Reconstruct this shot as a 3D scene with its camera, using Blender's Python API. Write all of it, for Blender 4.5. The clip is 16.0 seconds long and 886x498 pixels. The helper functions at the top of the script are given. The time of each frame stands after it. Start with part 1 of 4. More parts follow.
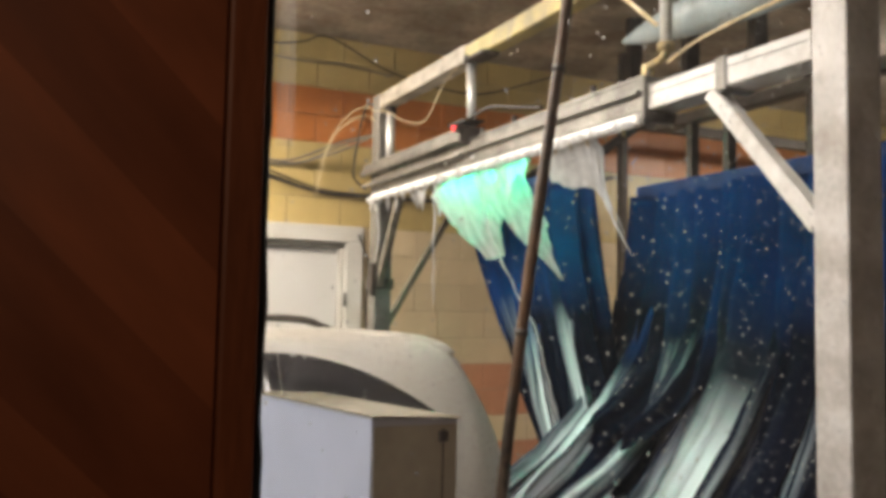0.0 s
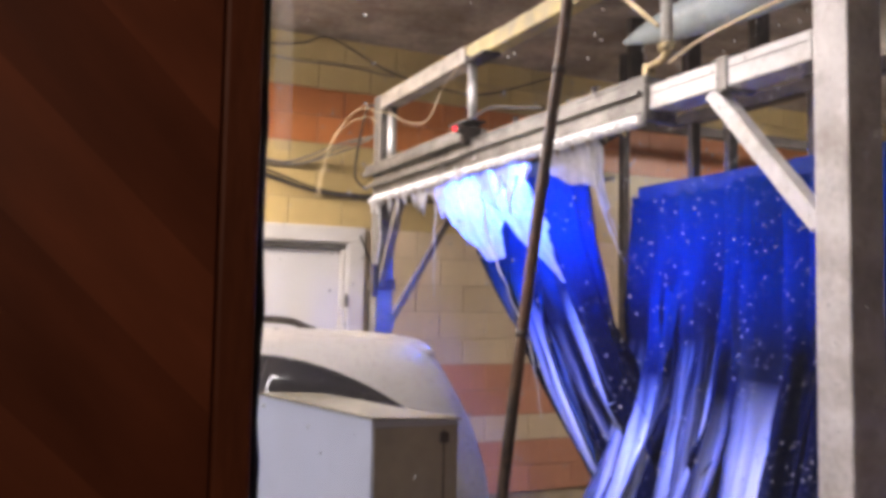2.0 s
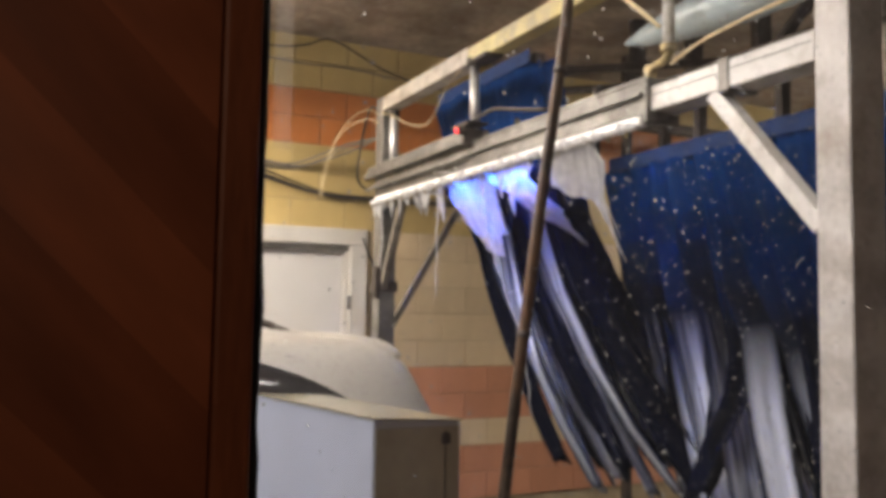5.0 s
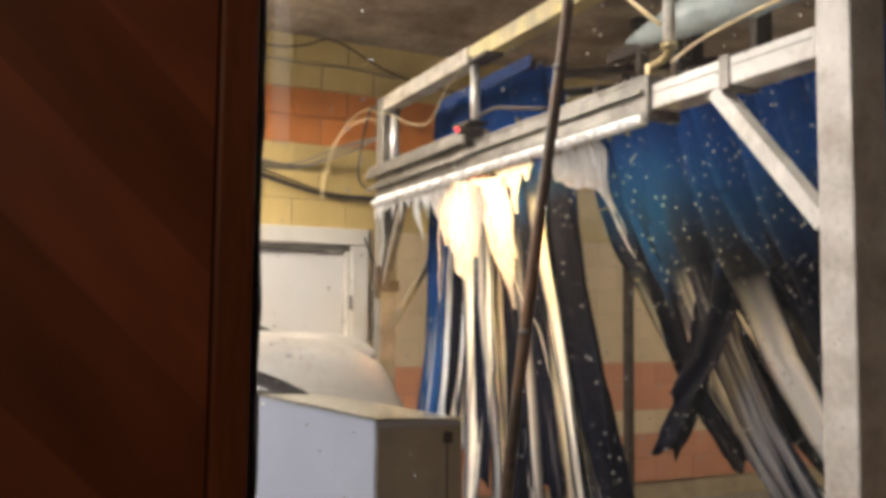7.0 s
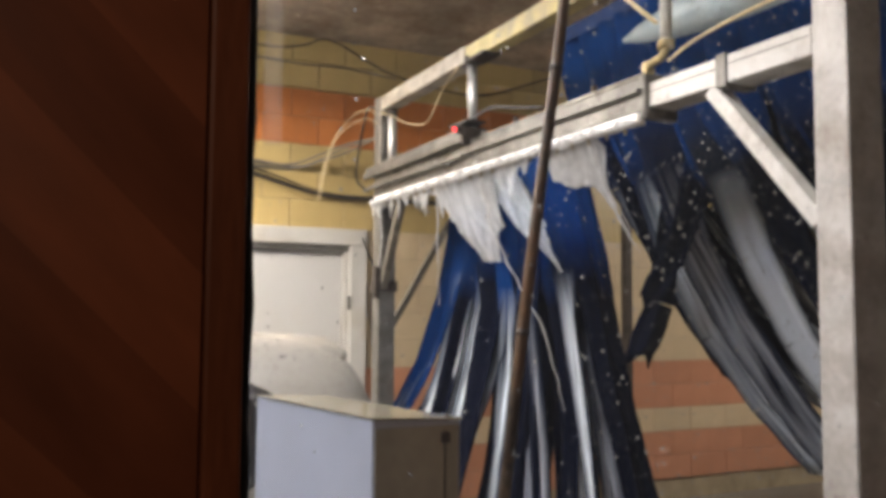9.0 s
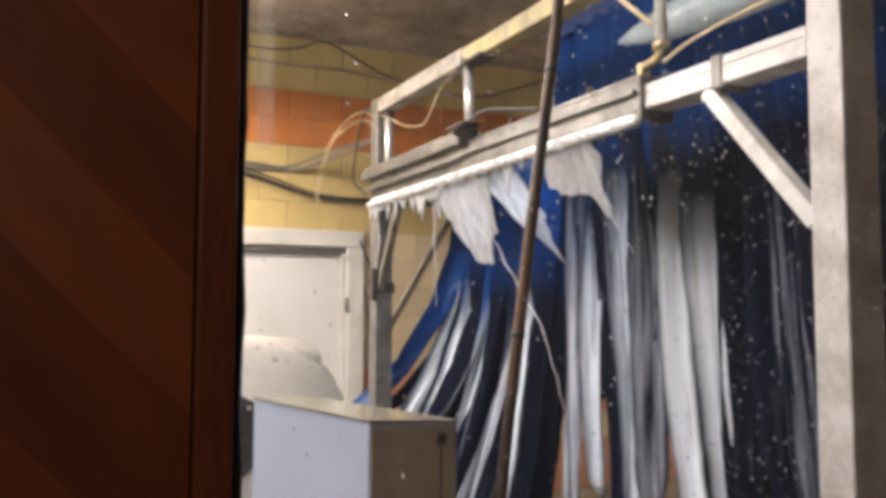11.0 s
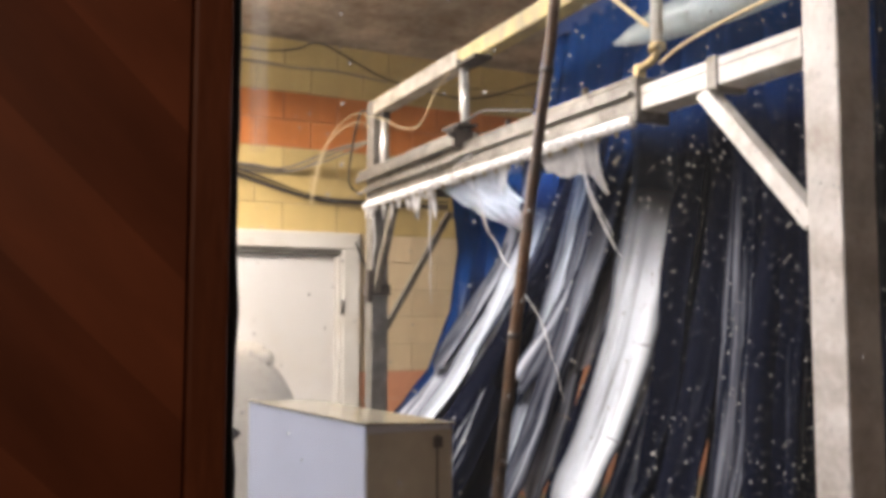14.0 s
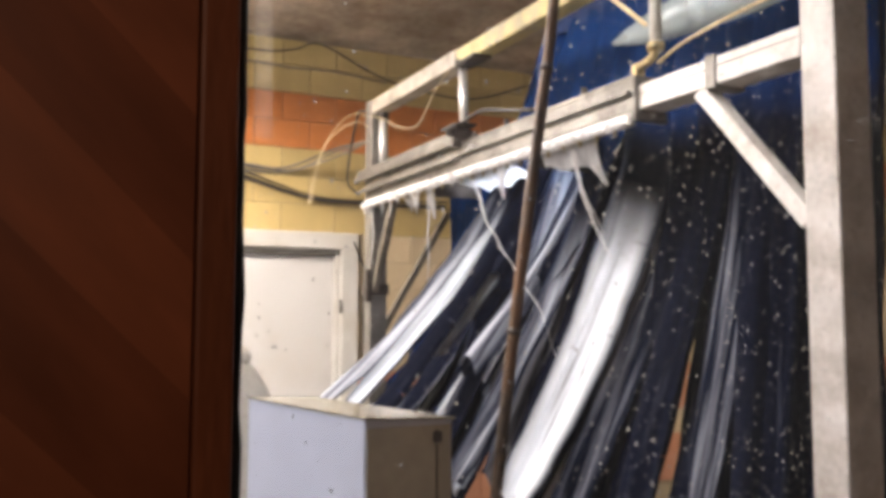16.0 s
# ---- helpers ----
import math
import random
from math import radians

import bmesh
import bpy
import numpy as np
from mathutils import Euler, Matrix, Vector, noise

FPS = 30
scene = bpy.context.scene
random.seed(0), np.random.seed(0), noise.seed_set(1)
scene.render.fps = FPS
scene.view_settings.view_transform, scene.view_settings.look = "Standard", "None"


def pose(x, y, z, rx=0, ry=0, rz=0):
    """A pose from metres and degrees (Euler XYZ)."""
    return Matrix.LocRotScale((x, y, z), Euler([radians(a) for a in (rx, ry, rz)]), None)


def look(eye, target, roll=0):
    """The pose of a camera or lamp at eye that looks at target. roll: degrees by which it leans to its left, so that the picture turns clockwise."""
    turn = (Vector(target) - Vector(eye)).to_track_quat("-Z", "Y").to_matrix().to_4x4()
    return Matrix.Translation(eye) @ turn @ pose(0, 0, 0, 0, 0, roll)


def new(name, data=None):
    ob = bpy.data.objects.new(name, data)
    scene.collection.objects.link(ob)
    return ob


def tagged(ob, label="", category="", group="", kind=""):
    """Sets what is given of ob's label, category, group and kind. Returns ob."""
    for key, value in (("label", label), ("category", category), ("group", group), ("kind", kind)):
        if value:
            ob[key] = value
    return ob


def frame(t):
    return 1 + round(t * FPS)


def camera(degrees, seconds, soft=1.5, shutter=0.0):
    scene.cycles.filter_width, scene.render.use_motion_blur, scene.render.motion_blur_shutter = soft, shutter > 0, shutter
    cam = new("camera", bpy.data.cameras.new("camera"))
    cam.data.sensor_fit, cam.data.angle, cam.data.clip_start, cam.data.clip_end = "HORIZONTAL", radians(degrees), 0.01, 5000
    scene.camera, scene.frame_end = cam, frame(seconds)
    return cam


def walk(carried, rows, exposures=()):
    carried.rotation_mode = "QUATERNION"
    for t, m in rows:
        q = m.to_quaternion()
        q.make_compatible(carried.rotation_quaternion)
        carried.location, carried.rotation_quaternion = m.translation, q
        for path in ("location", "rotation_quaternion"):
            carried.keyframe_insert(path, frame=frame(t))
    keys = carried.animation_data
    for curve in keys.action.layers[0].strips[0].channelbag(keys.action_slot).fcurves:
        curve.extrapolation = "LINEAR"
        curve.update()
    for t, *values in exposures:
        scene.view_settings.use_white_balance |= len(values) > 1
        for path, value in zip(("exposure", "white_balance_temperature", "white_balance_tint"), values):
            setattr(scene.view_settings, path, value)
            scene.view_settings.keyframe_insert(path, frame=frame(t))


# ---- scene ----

cam = camera(54.45, 16.0, soft=4.4, shutter=1.0)
PATH = [
    (0, (-0.0000, -0.0000, 1.6000), (1.7305, 3.5958, 1.8749), 1.080),
    (0.5, (-0.0001, -0.0021, 1.6011), (1.7254, 3.5961, 1.8766), 1.043),
    (1, (0.0010, -0.0004, 1.6016), (1.7236, 3.5991, 1.8777), 1.066),
    (1.5, (0.0018, -0.0011, 1.6019), (1.7235, 3.5989, 1.8771), 1.024),
    (2, (0.0025, -0.0018, 1.6016), (1.7239, 3.5983, 1.8781), 0.987),
    (2.5, (0.0034, -0.0004, 1.6012), (1.7244, 3.5998, 1.8795), 0.990),
    (3, (0.0039, -0.0005, 1.6015), (1.7239, 3.6001, 1.8800), 0.998),
    (3.5, (0.0040, -0.0006, 1.6011), (1.7233, 3.6002, 1.8816), 1.005),
    (4, (0.0034, -0.0040, 1.5995), (1.7180, 3.5986, 1.8842), 1.006),
    (6.5, (0.0067, -0.0001, 1.5990), (1.7091, 3.6082, 1.8852), 0.787),
    (7, (0.0071, -0.0004, 1.5983), (1.7100, 3.6077, 1.8834), 0.649),
    (7.5, (0.0078, -0.0008, 1.5982), (1.7102, 3.6077, 1.8828), 0.579),
    (8, (0.0088, -0.0002, 1.5981), (1.7123, 3.6077, 1.8826), 0.528),
    (8.5, (0.0097, -0.0003, 1.5980), (1.7155, 3.6066, 1.8822), 0.434),
    (9, (0.0107, -0.0000, 1.5981), (1.7190, 3.6056, 1.8826), 0.358),
    (11.5, (0.0135, -0.0047, 1.5991), (1.7323, 3.5953, 1.8919), 0.087),
    (12, (0.0139, -0.0048, 1.5986), (1.7358, 3.5937, 1.8926), 0.074),
    (12.5, (0.0145, -0.0020, 1.5979), (1.7406, 3.5942, 1.8940), 0.050),
    (13, (0.0147, -0.0019, 1.5984), (1.7426, 3.5935, 1.8950), 0.025),
    (13.5, (0.0151, -0.0003, 1.5993), (1.7459, 3.5935, 1.8966), 0.009),
    (14, (0.0158, 0.0020, 1.5998), (1.7503, 3.5939, 1.8988), 0.040),
    (14.5, (0.0160, 0.0031, 1.5986), (1.7526, 3.5939, 1.8996), 0.076),
    (15, (0.0157, 0.0027, 1.5930), (1.7532, 3.5926, 1.8989), 0.143),
    (15.5, (0.0139, 0.0006, 1.5870), (1.7541, 3.5889, 1.8970), 0.207),
    (16, (0.0106, -0.0018, 1.5892), (1.7532, 3.5856, 1.8956), 0.103),
]

# the clip's camera dims, brightens and cools its picture a little
EXPOSURES = [(0, -0.12, 6450, 10), (1.0, -0.12, 6250, 18), (2.5, -0.14, 6150, 21), (3.5, -0.38, 6150, 21), (4.2, -0.40, 6250, 18), (6.5, -0.18, 6450, 10), (7.5, -0.26, 6350, 12), (9.2, -0.25, 6050, 12),
             (11.3, -0.02, 6200, 15), (12.5, 0.04, 6200, 15), (16, 0.15, 6250, 16)]
walk(cam, [(t, look(eye, target, roll)) for t, eye, target, roll in PATH], EXPOSURES)

# ---- light ----
CEIL = 3.56           # ceiling height of the wash tunnel
WALL_Y = 5.93         # far wall of the tunnel
GX = 1.73             # plane of the foam arch

world = bpy.data.worlds.new("world")
scene.world = world
world.use_nodes = True
world.node_tree.nodes["Background"].inputs[0].default_value = (0.02, 0.02, 0.025, 1)
world.node_tree.nodes["Background"].inputs[1].default_value = 0.3


def area(name, eye, target, sx, sy, watts, colour):
    data = bpy.data.lights.new(name, "AREA")
    data.shape, data.size, data.size_y, data.energy, data.color = "RECTANGLE", sx, sy, watts, colour
    ob = new(name, data)
    ob.matrix_world = look(eye, target)
    return ob


# assumed ceiling lamps of the tunnel, added out of view: before the arch, beside the window and far behind the curtains
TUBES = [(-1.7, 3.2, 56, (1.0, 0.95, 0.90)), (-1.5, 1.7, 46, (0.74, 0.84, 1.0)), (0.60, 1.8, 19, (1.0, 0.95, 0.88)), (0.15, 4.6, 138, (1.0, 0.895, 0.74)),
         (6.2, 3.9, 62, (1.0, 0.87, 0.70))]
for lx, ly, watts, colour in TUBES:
    area("assumed_tube_light", (lx, ly, CEIL - 0.46), (lx, ly, 0), 1.2, 0.12, watts, colour)
# weak warm fill added in the waiting room, unseen, aimed at the wood panel
area("room_fill", (-0.5, -0.9, 2.1), (-0.45, 0.45, 1.45), 0.3, 0.3, 4.7, (1.0, 0.64, 0.42))


# ---- materials ----
def mat(name, base, rough=0.5, metal=0.0, var=0.18, scale=6.0, fine=60.0, bump=0.15, dirt=None, dirt_amount=0.0,
        piece=0.0, turn=0.0, emit=None, strength=0.0, trans=0.0, sheen=0.0, stretch=(1, 1, 1), spec=0.5, subsurface=0.0):
    """Principled material with two scales of variation, a dirt layer and fine relief."""
    ma = bpy.data.materials.new(name)
    ma.use_nodes = True
    nt = ma.node_tree
    n, l = nt.nodes, nt.links
    b = n["Principled BSDF"]
    co = n.new("ShaderNodeTexCoord")
    mp = n.new("ShaderNodeMapping")
    mp.inputs["Scale"].default_value = stretch
    rot = n.new("ShaderNodeMapping")
    rot.inputs["Rotation"].default_value = (0, radians(turn), 0)
    l.new(co.outputs["Object"], rot.inputs["Vector"])
    l.new(rot.outputs[0], mp.inputs["Vector"])
    big, small = n.new("ShaderNodeTexNoise"), n.new("ShaderNodeTexNoise")
    for node, sc in ((big, scale), (small, fine)):
        node.inputs["Scale"].default_value, node.inputs["Detail"].default_value = sc, 5
        l.new(mp.outputs[0], node.inputs["Vector"])
    ramp = n.new("ShaderNodeValToRGB")
    ramp.color_ramp.elements[0].position, ramp.color_ramp.elements[1].position = 0.32, 0.7
    ramp.color_ramp.elements[0].color = (*[c * (1 - var) for c in base], 1)
    ramp.color_ramp.elements[1].color = (*[min(1, c * (1 + var)) for c in base], 1)
    l.new(big.outputs["Fac"], ramp.inputs[0])
    colour = ramp.outputs[0]
    grain = n.new("ShaderNodeMixRGB")
    grain.blend_type = "OVERLAY"
    grain.inputs[0].default_value = min(0.9, var * 1.6)
    l.new(colour, grain.inputs[1])
    l.new(small.outputs["Fac"], grain.inputs[2])
    colour = grain.outputs[0]
    if dirt:
        dn = n.new("ShaderNodeTexNoise")
        dn.inputs["Scale"].default_value, dn.inputs["Detail"].default_value, dn.inputs["Roughness"].default_value = scale * 0.6, 8, 0.7
        l.new(co.outputs["Object"], dn.inputs["Vector"])
        dr = n.new("ShaderNodeValToRGB")
        dr.color_ramp.elements[0].position, dr.color_ramp.elements[1].position = 0.48, 0.68
        dr.color_ramp.elements[0].color, dr.color_ramp.elements[1].color = (0, 0, 0, 1), (dirt_amount,) * 3 + (1,)
        l.new(dn.outputs["Fac"], dr.inputs[0])
        mx = n.new("ShaderNodeMixRGB")
        mx.inputs[2].default_value = (*dirt, 1)
        l.new(dr.outputs[0], mx.inputs[0])
        l.new(colour, mx.inputs[1])
        colour = mx.outputs[0]
    if piece:
        oi = n.new("ShaderNodeObjectInfo")
        hs = n.new("ShaderNodeHueSaturation")
        mr = n.new("ShaderNodeMapRange")
        mr.inputs["To Min"].default_value, mr.inputs["To Max"].default_value = 1 - piece, 1 + piece
        l.new(oi.outputs["Random"], mr.inputs["Value"])
        l.new(mr.outputs[0], hs.inputs["Value"])
        l.new(colour, hs.inputs["Color"])
        colour = hs.outputs[0]
    l.new(colour, b.inputs["Base Color"])
    rr = n.new("ShaderNodeMapRange")
    rr.inputs["To Min"].default_value, rr.inputs["To Max"].default_value = max(0.02, rough - 0.12), min(1, rough + 0.12)
    l.new(small.outputs["Fac"], rr.inputs["Value"])
    l.new(rr.outputs[0], b.inputs["Roughness"])
    b.inputs["Metallic"].default_value = metal
    b.inputs["Specular IOR Level"].default_value = spec
    b.inputs["Sheen Weight"].default_value = sheen
    b.inputs["Transmission Weight"].default_value = trans
    if subsurface:
        b.inputs["Subsurface Weight"].default_value = subsurface
        b.inputs["Subsurface Radius"].default_value = (0.03, 0.03, 0.03)
    if bump:
        bp = n.new("ShaderNodeBump")
        bp.inputs["Strength"].default_value, bp.inputs["Distance"].default_value = bump, 0.004
        l.new(small.outputs["Fac"], bp.inputs["Height"])
        l.new(bp.outputs[0], b.inputs["Normal"])
    if emit:
        b.inputs["Emission Color"].default_value = (*emit, 1)
        b.inputs["Emission Strength"].default_value = strength
    return ma


def glass_pane(name, thin=0.002, thick=0.014):
    """Clear pane with a faint film of dried spray."""
    ma = bpy.data.materials.new(name)
    ma.use_nodes = True
    n, l = ma.node_tree.nodes, ma.node_tree.links
    n.clear()
    out, mix, mix2, tr, gl, tl = (n.new(k) for k in ("ShaderNodeOutputMaterial", "ShaderNodeMixShader", "ShaderNodeMixShader", "ShaderNodeBsdfTransparent", "ShaderNodeBsdfGlossy", "ShaderNodeBsdfTranslucent"))
    co, no, mr = n.new("ShaderNodeTexCoord"), n.new("ShaderNodeTexNoise"), n.new("ShaderNodeMapRange")
    l.new(co.outputs["Object"], no.inputs["Vector"])
    no.inputs["Scale"].default_value, no.inputs["Detail"].default_value = 7, 5
    mr.inputs["To Min"].default_value, mr.inputs["To Max"].default_value = thin, thick
    l.new(no.outputs["Fac"], mr.inputs["Value"])
    gl.inputs["Roughness"].default_value = 0.03
    tl.inputs[0].default_value = (0.85, 0.82, 0.78, 1)
    mix.inputs[0].default_value = 0.03
    l.new(tr.outputs[0], mix.inputs[1])
    l.new(gl.outputs[0], mix.inputs[2])
    l.new(mr.outputs[0], mix2.inputs[0])
    l.new(mix.outputs[0], mix2.inputs[1])
    l.new(tl.outputs[0], mix2.inputs[2])
    l.new(mix2.outputs[0], out.inputs[0])
    return ma


def drop_glass(name):
    """Drops of water: clear, with translucent white mixed in to imitate the light they refract."""
    ma = bpy.data.materials.new(name)
    ma.use_nodes = True
    n, l = ma.node_tree.nodes, ma.node_tree.links
    b, tl, mix = n["Principled BSDF"], n.new("ShaderNodeBsdfTranslucent"), n.new("ShaderNodeMixShader")
    b.inputs["Transmission Weight"].default_value, b.inputs["IOR"].default_value, b.inputs["Roughness"].default_value = 1.0, 1.33, 0.02
    tl.inputs[0].default_value = (0.9, 0.88, 0.84, 1)
    mix.inputs[0].default_value = 0.34
    l.new(b.outputs[0], mix.inputs[1])
    l.new(tl.outputs[0], mix.inputs[2])
    l.new(mix.outputs[0], n["Material Output"].inputs[0])
    return ma


def foam_mat(name, base, clear=0.20, light=0.62):
    """Wet foam: thin, see-through between the bubbles, otherwise diffuse and translucent."""
    ma = bpy.data.materials.new(name)
    ma.use_nodes = True
    n, l = ma.node_tree.nodes, ma.node_tree.links
    n.clear()
    out, mix, di, tl, tr, mix2 = (n.new(k) for k in ("ShaderNodeOutputMaterial", "ShaderNodeMixShader", "ShaderNodeBsdfDiffuse", "ShaderNodeBsdfTranslucent", "ShaderNodeBsdfTransparent", "ShaderNodeMixShader"))
    co, no, bp, rp, mr = n.new("ShaderNodeTexCoord"), n.new("ShaderNodeTexNoise"), n.new("ShaderNodeBump"), n.new("ShaderNodeValToRGB"), n.new("ShaderNodeMapRange")
    fl, mp = n.new("ShaderNodeTexNoise"), n.new("ShaderNodeMapping")
    no.inputs["Scale"].default_value, no.inputs["Detail"].default_value = 60, 6
    l.new(co.outputs["Object"], no.inputs["Vector"])
    mp.inputs["Scale"].default_value = (26, 26, 4)
    l.new(co.outputs["Object"], mp.inputs["Vector"])
    l.new(mp.outputs[0], fl.inputs["Vector"])
    fl.inputs["Scale"].default_value, fl.inputs["Detail"].default_value = 1.0, 5
    rp.color_ramp.elements[0].position, rp.color_ramp.elements[1].position = 0.3, 0.7
    rp.color_ramp.elements[0].color, rp.color_ramp.elements[1].color = (*[c * 0.8 for c in base], 1), (*base, 1)
    l.new(no.outputs["Fac"], rp.inputs[0])
    bp.inputs["Strength"].default_value, bp.inputs["Distance"].default_value = 0.4, 0.004
    l.new(no.outputs["Fac"], bp.inputs["Height"])
    for s in (di, tl):
        l.new(rp.outputs[0], s.inputs["Color"])
        l.new(bp.outputs[0], s.inputs["Normal"])
    mix.inputs[0].default_value = light
    l.new(di.outputs[0], mix.inputs[1])
    l.new(tl.outputs[0], mix.inputs[2])
    mr.inputs["From Min"].default_value, mr.inputs["From Max"].default_value = 0.35, 0.65
    mr.inputs["To Min"].default_value, mr.inputs["To Max"].default_value = 0.0, clear * 2
    l.new(fl.outputs["Fac"], mr.inputs["Value"])
    l.new(mr.outputs[0], mix2.inputs[0])
    l.new(mix.outputs[0], mix2.inputs[1])
    l.new(tr.outputs[0], mix2.inputs[2])
    l.new(mix2.outputs[0], out.inputs[0])
    return ma


def cloth_mat(name, base, foam, amount, start, low, change_at):
    """Wet felt cloth; streaks of foam run down it below the height start (metres under its top)."""
    ma = bpy.data.materials.new(name)
    ma.use_nodes = True
    n, l = ma.node_tree.nodes, ma.node_tree.links
    b = n["Principled BSDF"]
    co, mp, st, fine = n.new("ShaderNodeTexCoord"), n.new("ShaderNodeMapping"), n.new("ShaderNodeTexNoise"), n.new("ShaderNodeTexNoise")
    uv = n.new("ShaderNodeUVMap")
    uv.uv_map = "along"
    mp.inputs["Scale"].default_value = (42, 1.5, 1)
    l.new(uv.outputs[0], mp.inputs["Vector"])
    l.new(mp.outputs[0], st.inputs["Vector"])
    st.inputs["Scale"].default_value, st.inputs["Detail"].default_value = 1.0, 6
    l.new(co.outputs["Object"], fine.inputs["Vector"])
    fine.inputs["Scale"].default_value, fine.inputs["Detail"].default_value = 140, 4
    sep, mr, mul, rp, mx = n.new("ShaderNodeSeparateXYZ"), n.new("ShaderNodeMapRange"), n.new("ShaderNodeMath"), n.new("ShaderNodeValToRGB"), n.new("ShaderNodeMixRGB")
    l.new(uv.outputs[0], sep.inputs[0])
    mr.inputs["From Min"].default_value, mr.inputs["From Max"].default_value = -start + 0.15, -start - 0.22
    l.new(sep.outputs["Y"], mr.inputs["Value"])
    rp.color_ramp.elements[0].position, rp.color_ramp.elements[1].position = 0.60 - amount * 0.4, 0.86 - amount * 0.4
    l.new(st.outputs["Fac"], rp.inputs[0])
    mul.operation = "MULTIPLY"
    l.new(rp.outputs[0], mul.inputs[0])
    l.new(mr.outputs[0], mul.inputs[1])
    # the foam thins out towards the edges of the strip
    edge_uv, edge_x, edge, thin = n.new("ShaderNodeUVMap"), n.new("ShaderNodeSeparateXYZ"), n.new("ShaderNodeMath"), n.new("ShaderNodeMapRange")
    edge_uv.uv_map = "across"
    l.new(edge_uv.outputs[0], edge_x.inputs[0])
    edge.operation = "ABSOLUTE"
    l.new(edge_x.outputs[0], edge.inputs[0])
    thin.inputs["From Min"].default_value, thin.inputs["From Max"].default_value = 1.0, 0.35
    l.new(edge.outputs[0], thin.inputs["Value"])
    last = n.new("ShaderNodeMath")
    last.operation = "MULTIPLY"
    l.new(mul.outputs[0], last.inputs[0])
    l.new(thin.outputs[0], last.inputs[1])
    l.new(last.outputs[0], mx.inputs[0])
    vr = n.new("ShaderNodeMixRGB")
    vr.blend_type = "OVERLAY"
    vr.inputs[0].default_value = 0.5
    # the cloth colour changes from base to low further down the strip
    fade, tone = n.new("ShaderNodeMapRange"), n.new("ShaderNodeMixRGB")
    fade.inputs["From Min"].default_value, fade.inputs["From Max"].default_value = -change_at, -change_at - 0.3
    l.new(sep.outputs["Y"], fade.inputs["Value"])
    l.new(fade.outputs[0], tone.inputs[0])
    tone.inputs[1].default_value, tone.inputs[2].default_value = (*base, 1), (*low, 1)
    l.new(tone.outputs[0], vr.inputs[1])
    l.new(fine.outputs["Fac"], vr.inputs[2])
    l.new(vr.outputs[0], mx.inputs[1])
    mx.inputs[2].default_value = (*foam, 1)
    l.new(mx.outputs[0], b.inputs["Base Color"])
    b.inputs["Roughness"].default_value, b.inputs["Specular IOR Level"].default_value = 0.8, 0.04
    bp = n.new("ShaderNodeBump")
    bp.inputs["Strength"].default_value, bp.inputs["Distance"].default_value = 0.8, 0.008
    l.new(st.outputs["Fac"], bp.inputs["Height"])
    l.new(bp.outputs[0], b.inputs["Normal"])
    return ma


M_YELLOW = mat("glazed block yellow", (0.52, 0.385, 0.155), 0.35, var=0.10, scale=3, fine=30, bump=0.08, dirt=(0.20, 0.13, 0.05), dirt_amount=0.3, piece=0.07)
M_TAN = mat("glazed block tan", (0.58, 0.455, 0.29), 0.35, var=0.10, scale=3, fine=30, bump=0.08, dirt=(0.2, 0.14, 0.07), dirt_amount=0.3, piece=0.07)
M_ORANGE = mat("glazed block orange", (0.55, 0.19, 0.05), 0.35, var=0.10, scale=3, fine=30, bump=0.08, dirt=(0.25, 0.09, 0.03), dirt_amount=0.4, piece=0.07)
M_ORANGE_LOW = mat("glazed block pinkish orange", (0.50, 0.23, 0.13), 0.35, var=0.10, scale=3, fine=30, bump=0.08, dirt=(0.3, 0.16, 0.10), dirt_amount=0.4, piece=0.07)
M_MORTAR = mat("mortar", (0.33, 0.26, 0.16), 0.9, var=0.2, bump=0.4)
M_CEIL = mat("stained concrete", (0.46, 0.405, 0.34), 0.85, var=0.35, scale=2.2, fine=18, bump=0.5, dirt=(0.17, 0.115, 0.08), dirt_amount=0.8)
M_FLOOR = mat("wet concrete floor", (0.16, 0.14, 0.12), 0.3, var=0.3, scale=2, fine=40, bump=0.3, dirt=(0.05, 0.05, 0.05), dirt_amount=0.7)
M_WOOD = mat("dark red-brown wood", (0.190, 0.060, 0.024), 0.5, var=0.36, scale=0.9, fine=7, bump=0.01, stretch=(5, 5, 1.2), turn=42, spec=0.25)
M_WOOD_DARK = mat("darker red-brown wood", (0.142, 0.044, 0.018), 0.5, var=0.36, scale=0.9, fine=7, bump=0.01, stretch=(5, 5, 1.2), turn=42, spec=0.22)
M_TRIM = mat("wood trim", (0.16, 0.052, 0.020), 0.45, var=0.2, scale=4, fine=50, bump=0.06, stretch=(8, 8, 1.0), spec=0.3)
M_RUBBER = mat("black rubber", (0.012, 0.011, 0.011), 0.6, var=0.3, bump=0.2)
M_PLASTER = mat("waiting room paint", (0.15, 0.115, 0.09), 0.8, var=0.1)
M_ALU = mat("worn aluminium", (0.26, 0.245, 0.225), 0.5, metal=0.7, var=0.2, scale=9, fine=70, bump=0.12, dirt=(0.12, 0.09, 0.06), dirt_amount=0.65)
M_BAR = mat("scratched dirty aluminium", (0.20, 0.188, 0.17), 0.48, metal=0.6, var=0.34, scale=11, fine=55, bump=0.2, dirt=(0.055, 0.045, 0.035), dirt_amount=0.85, stretch=(1, 0.35, 1))
M_BRACE = mat("weathered grey steel", (0.19, 0.165, 0.13), 0.55, metal=0.2, var=0.35, scale=12, fine=60, bump=0.15, dirt=(0.06, 0.045, 0.03), dirt_amount=0.7)
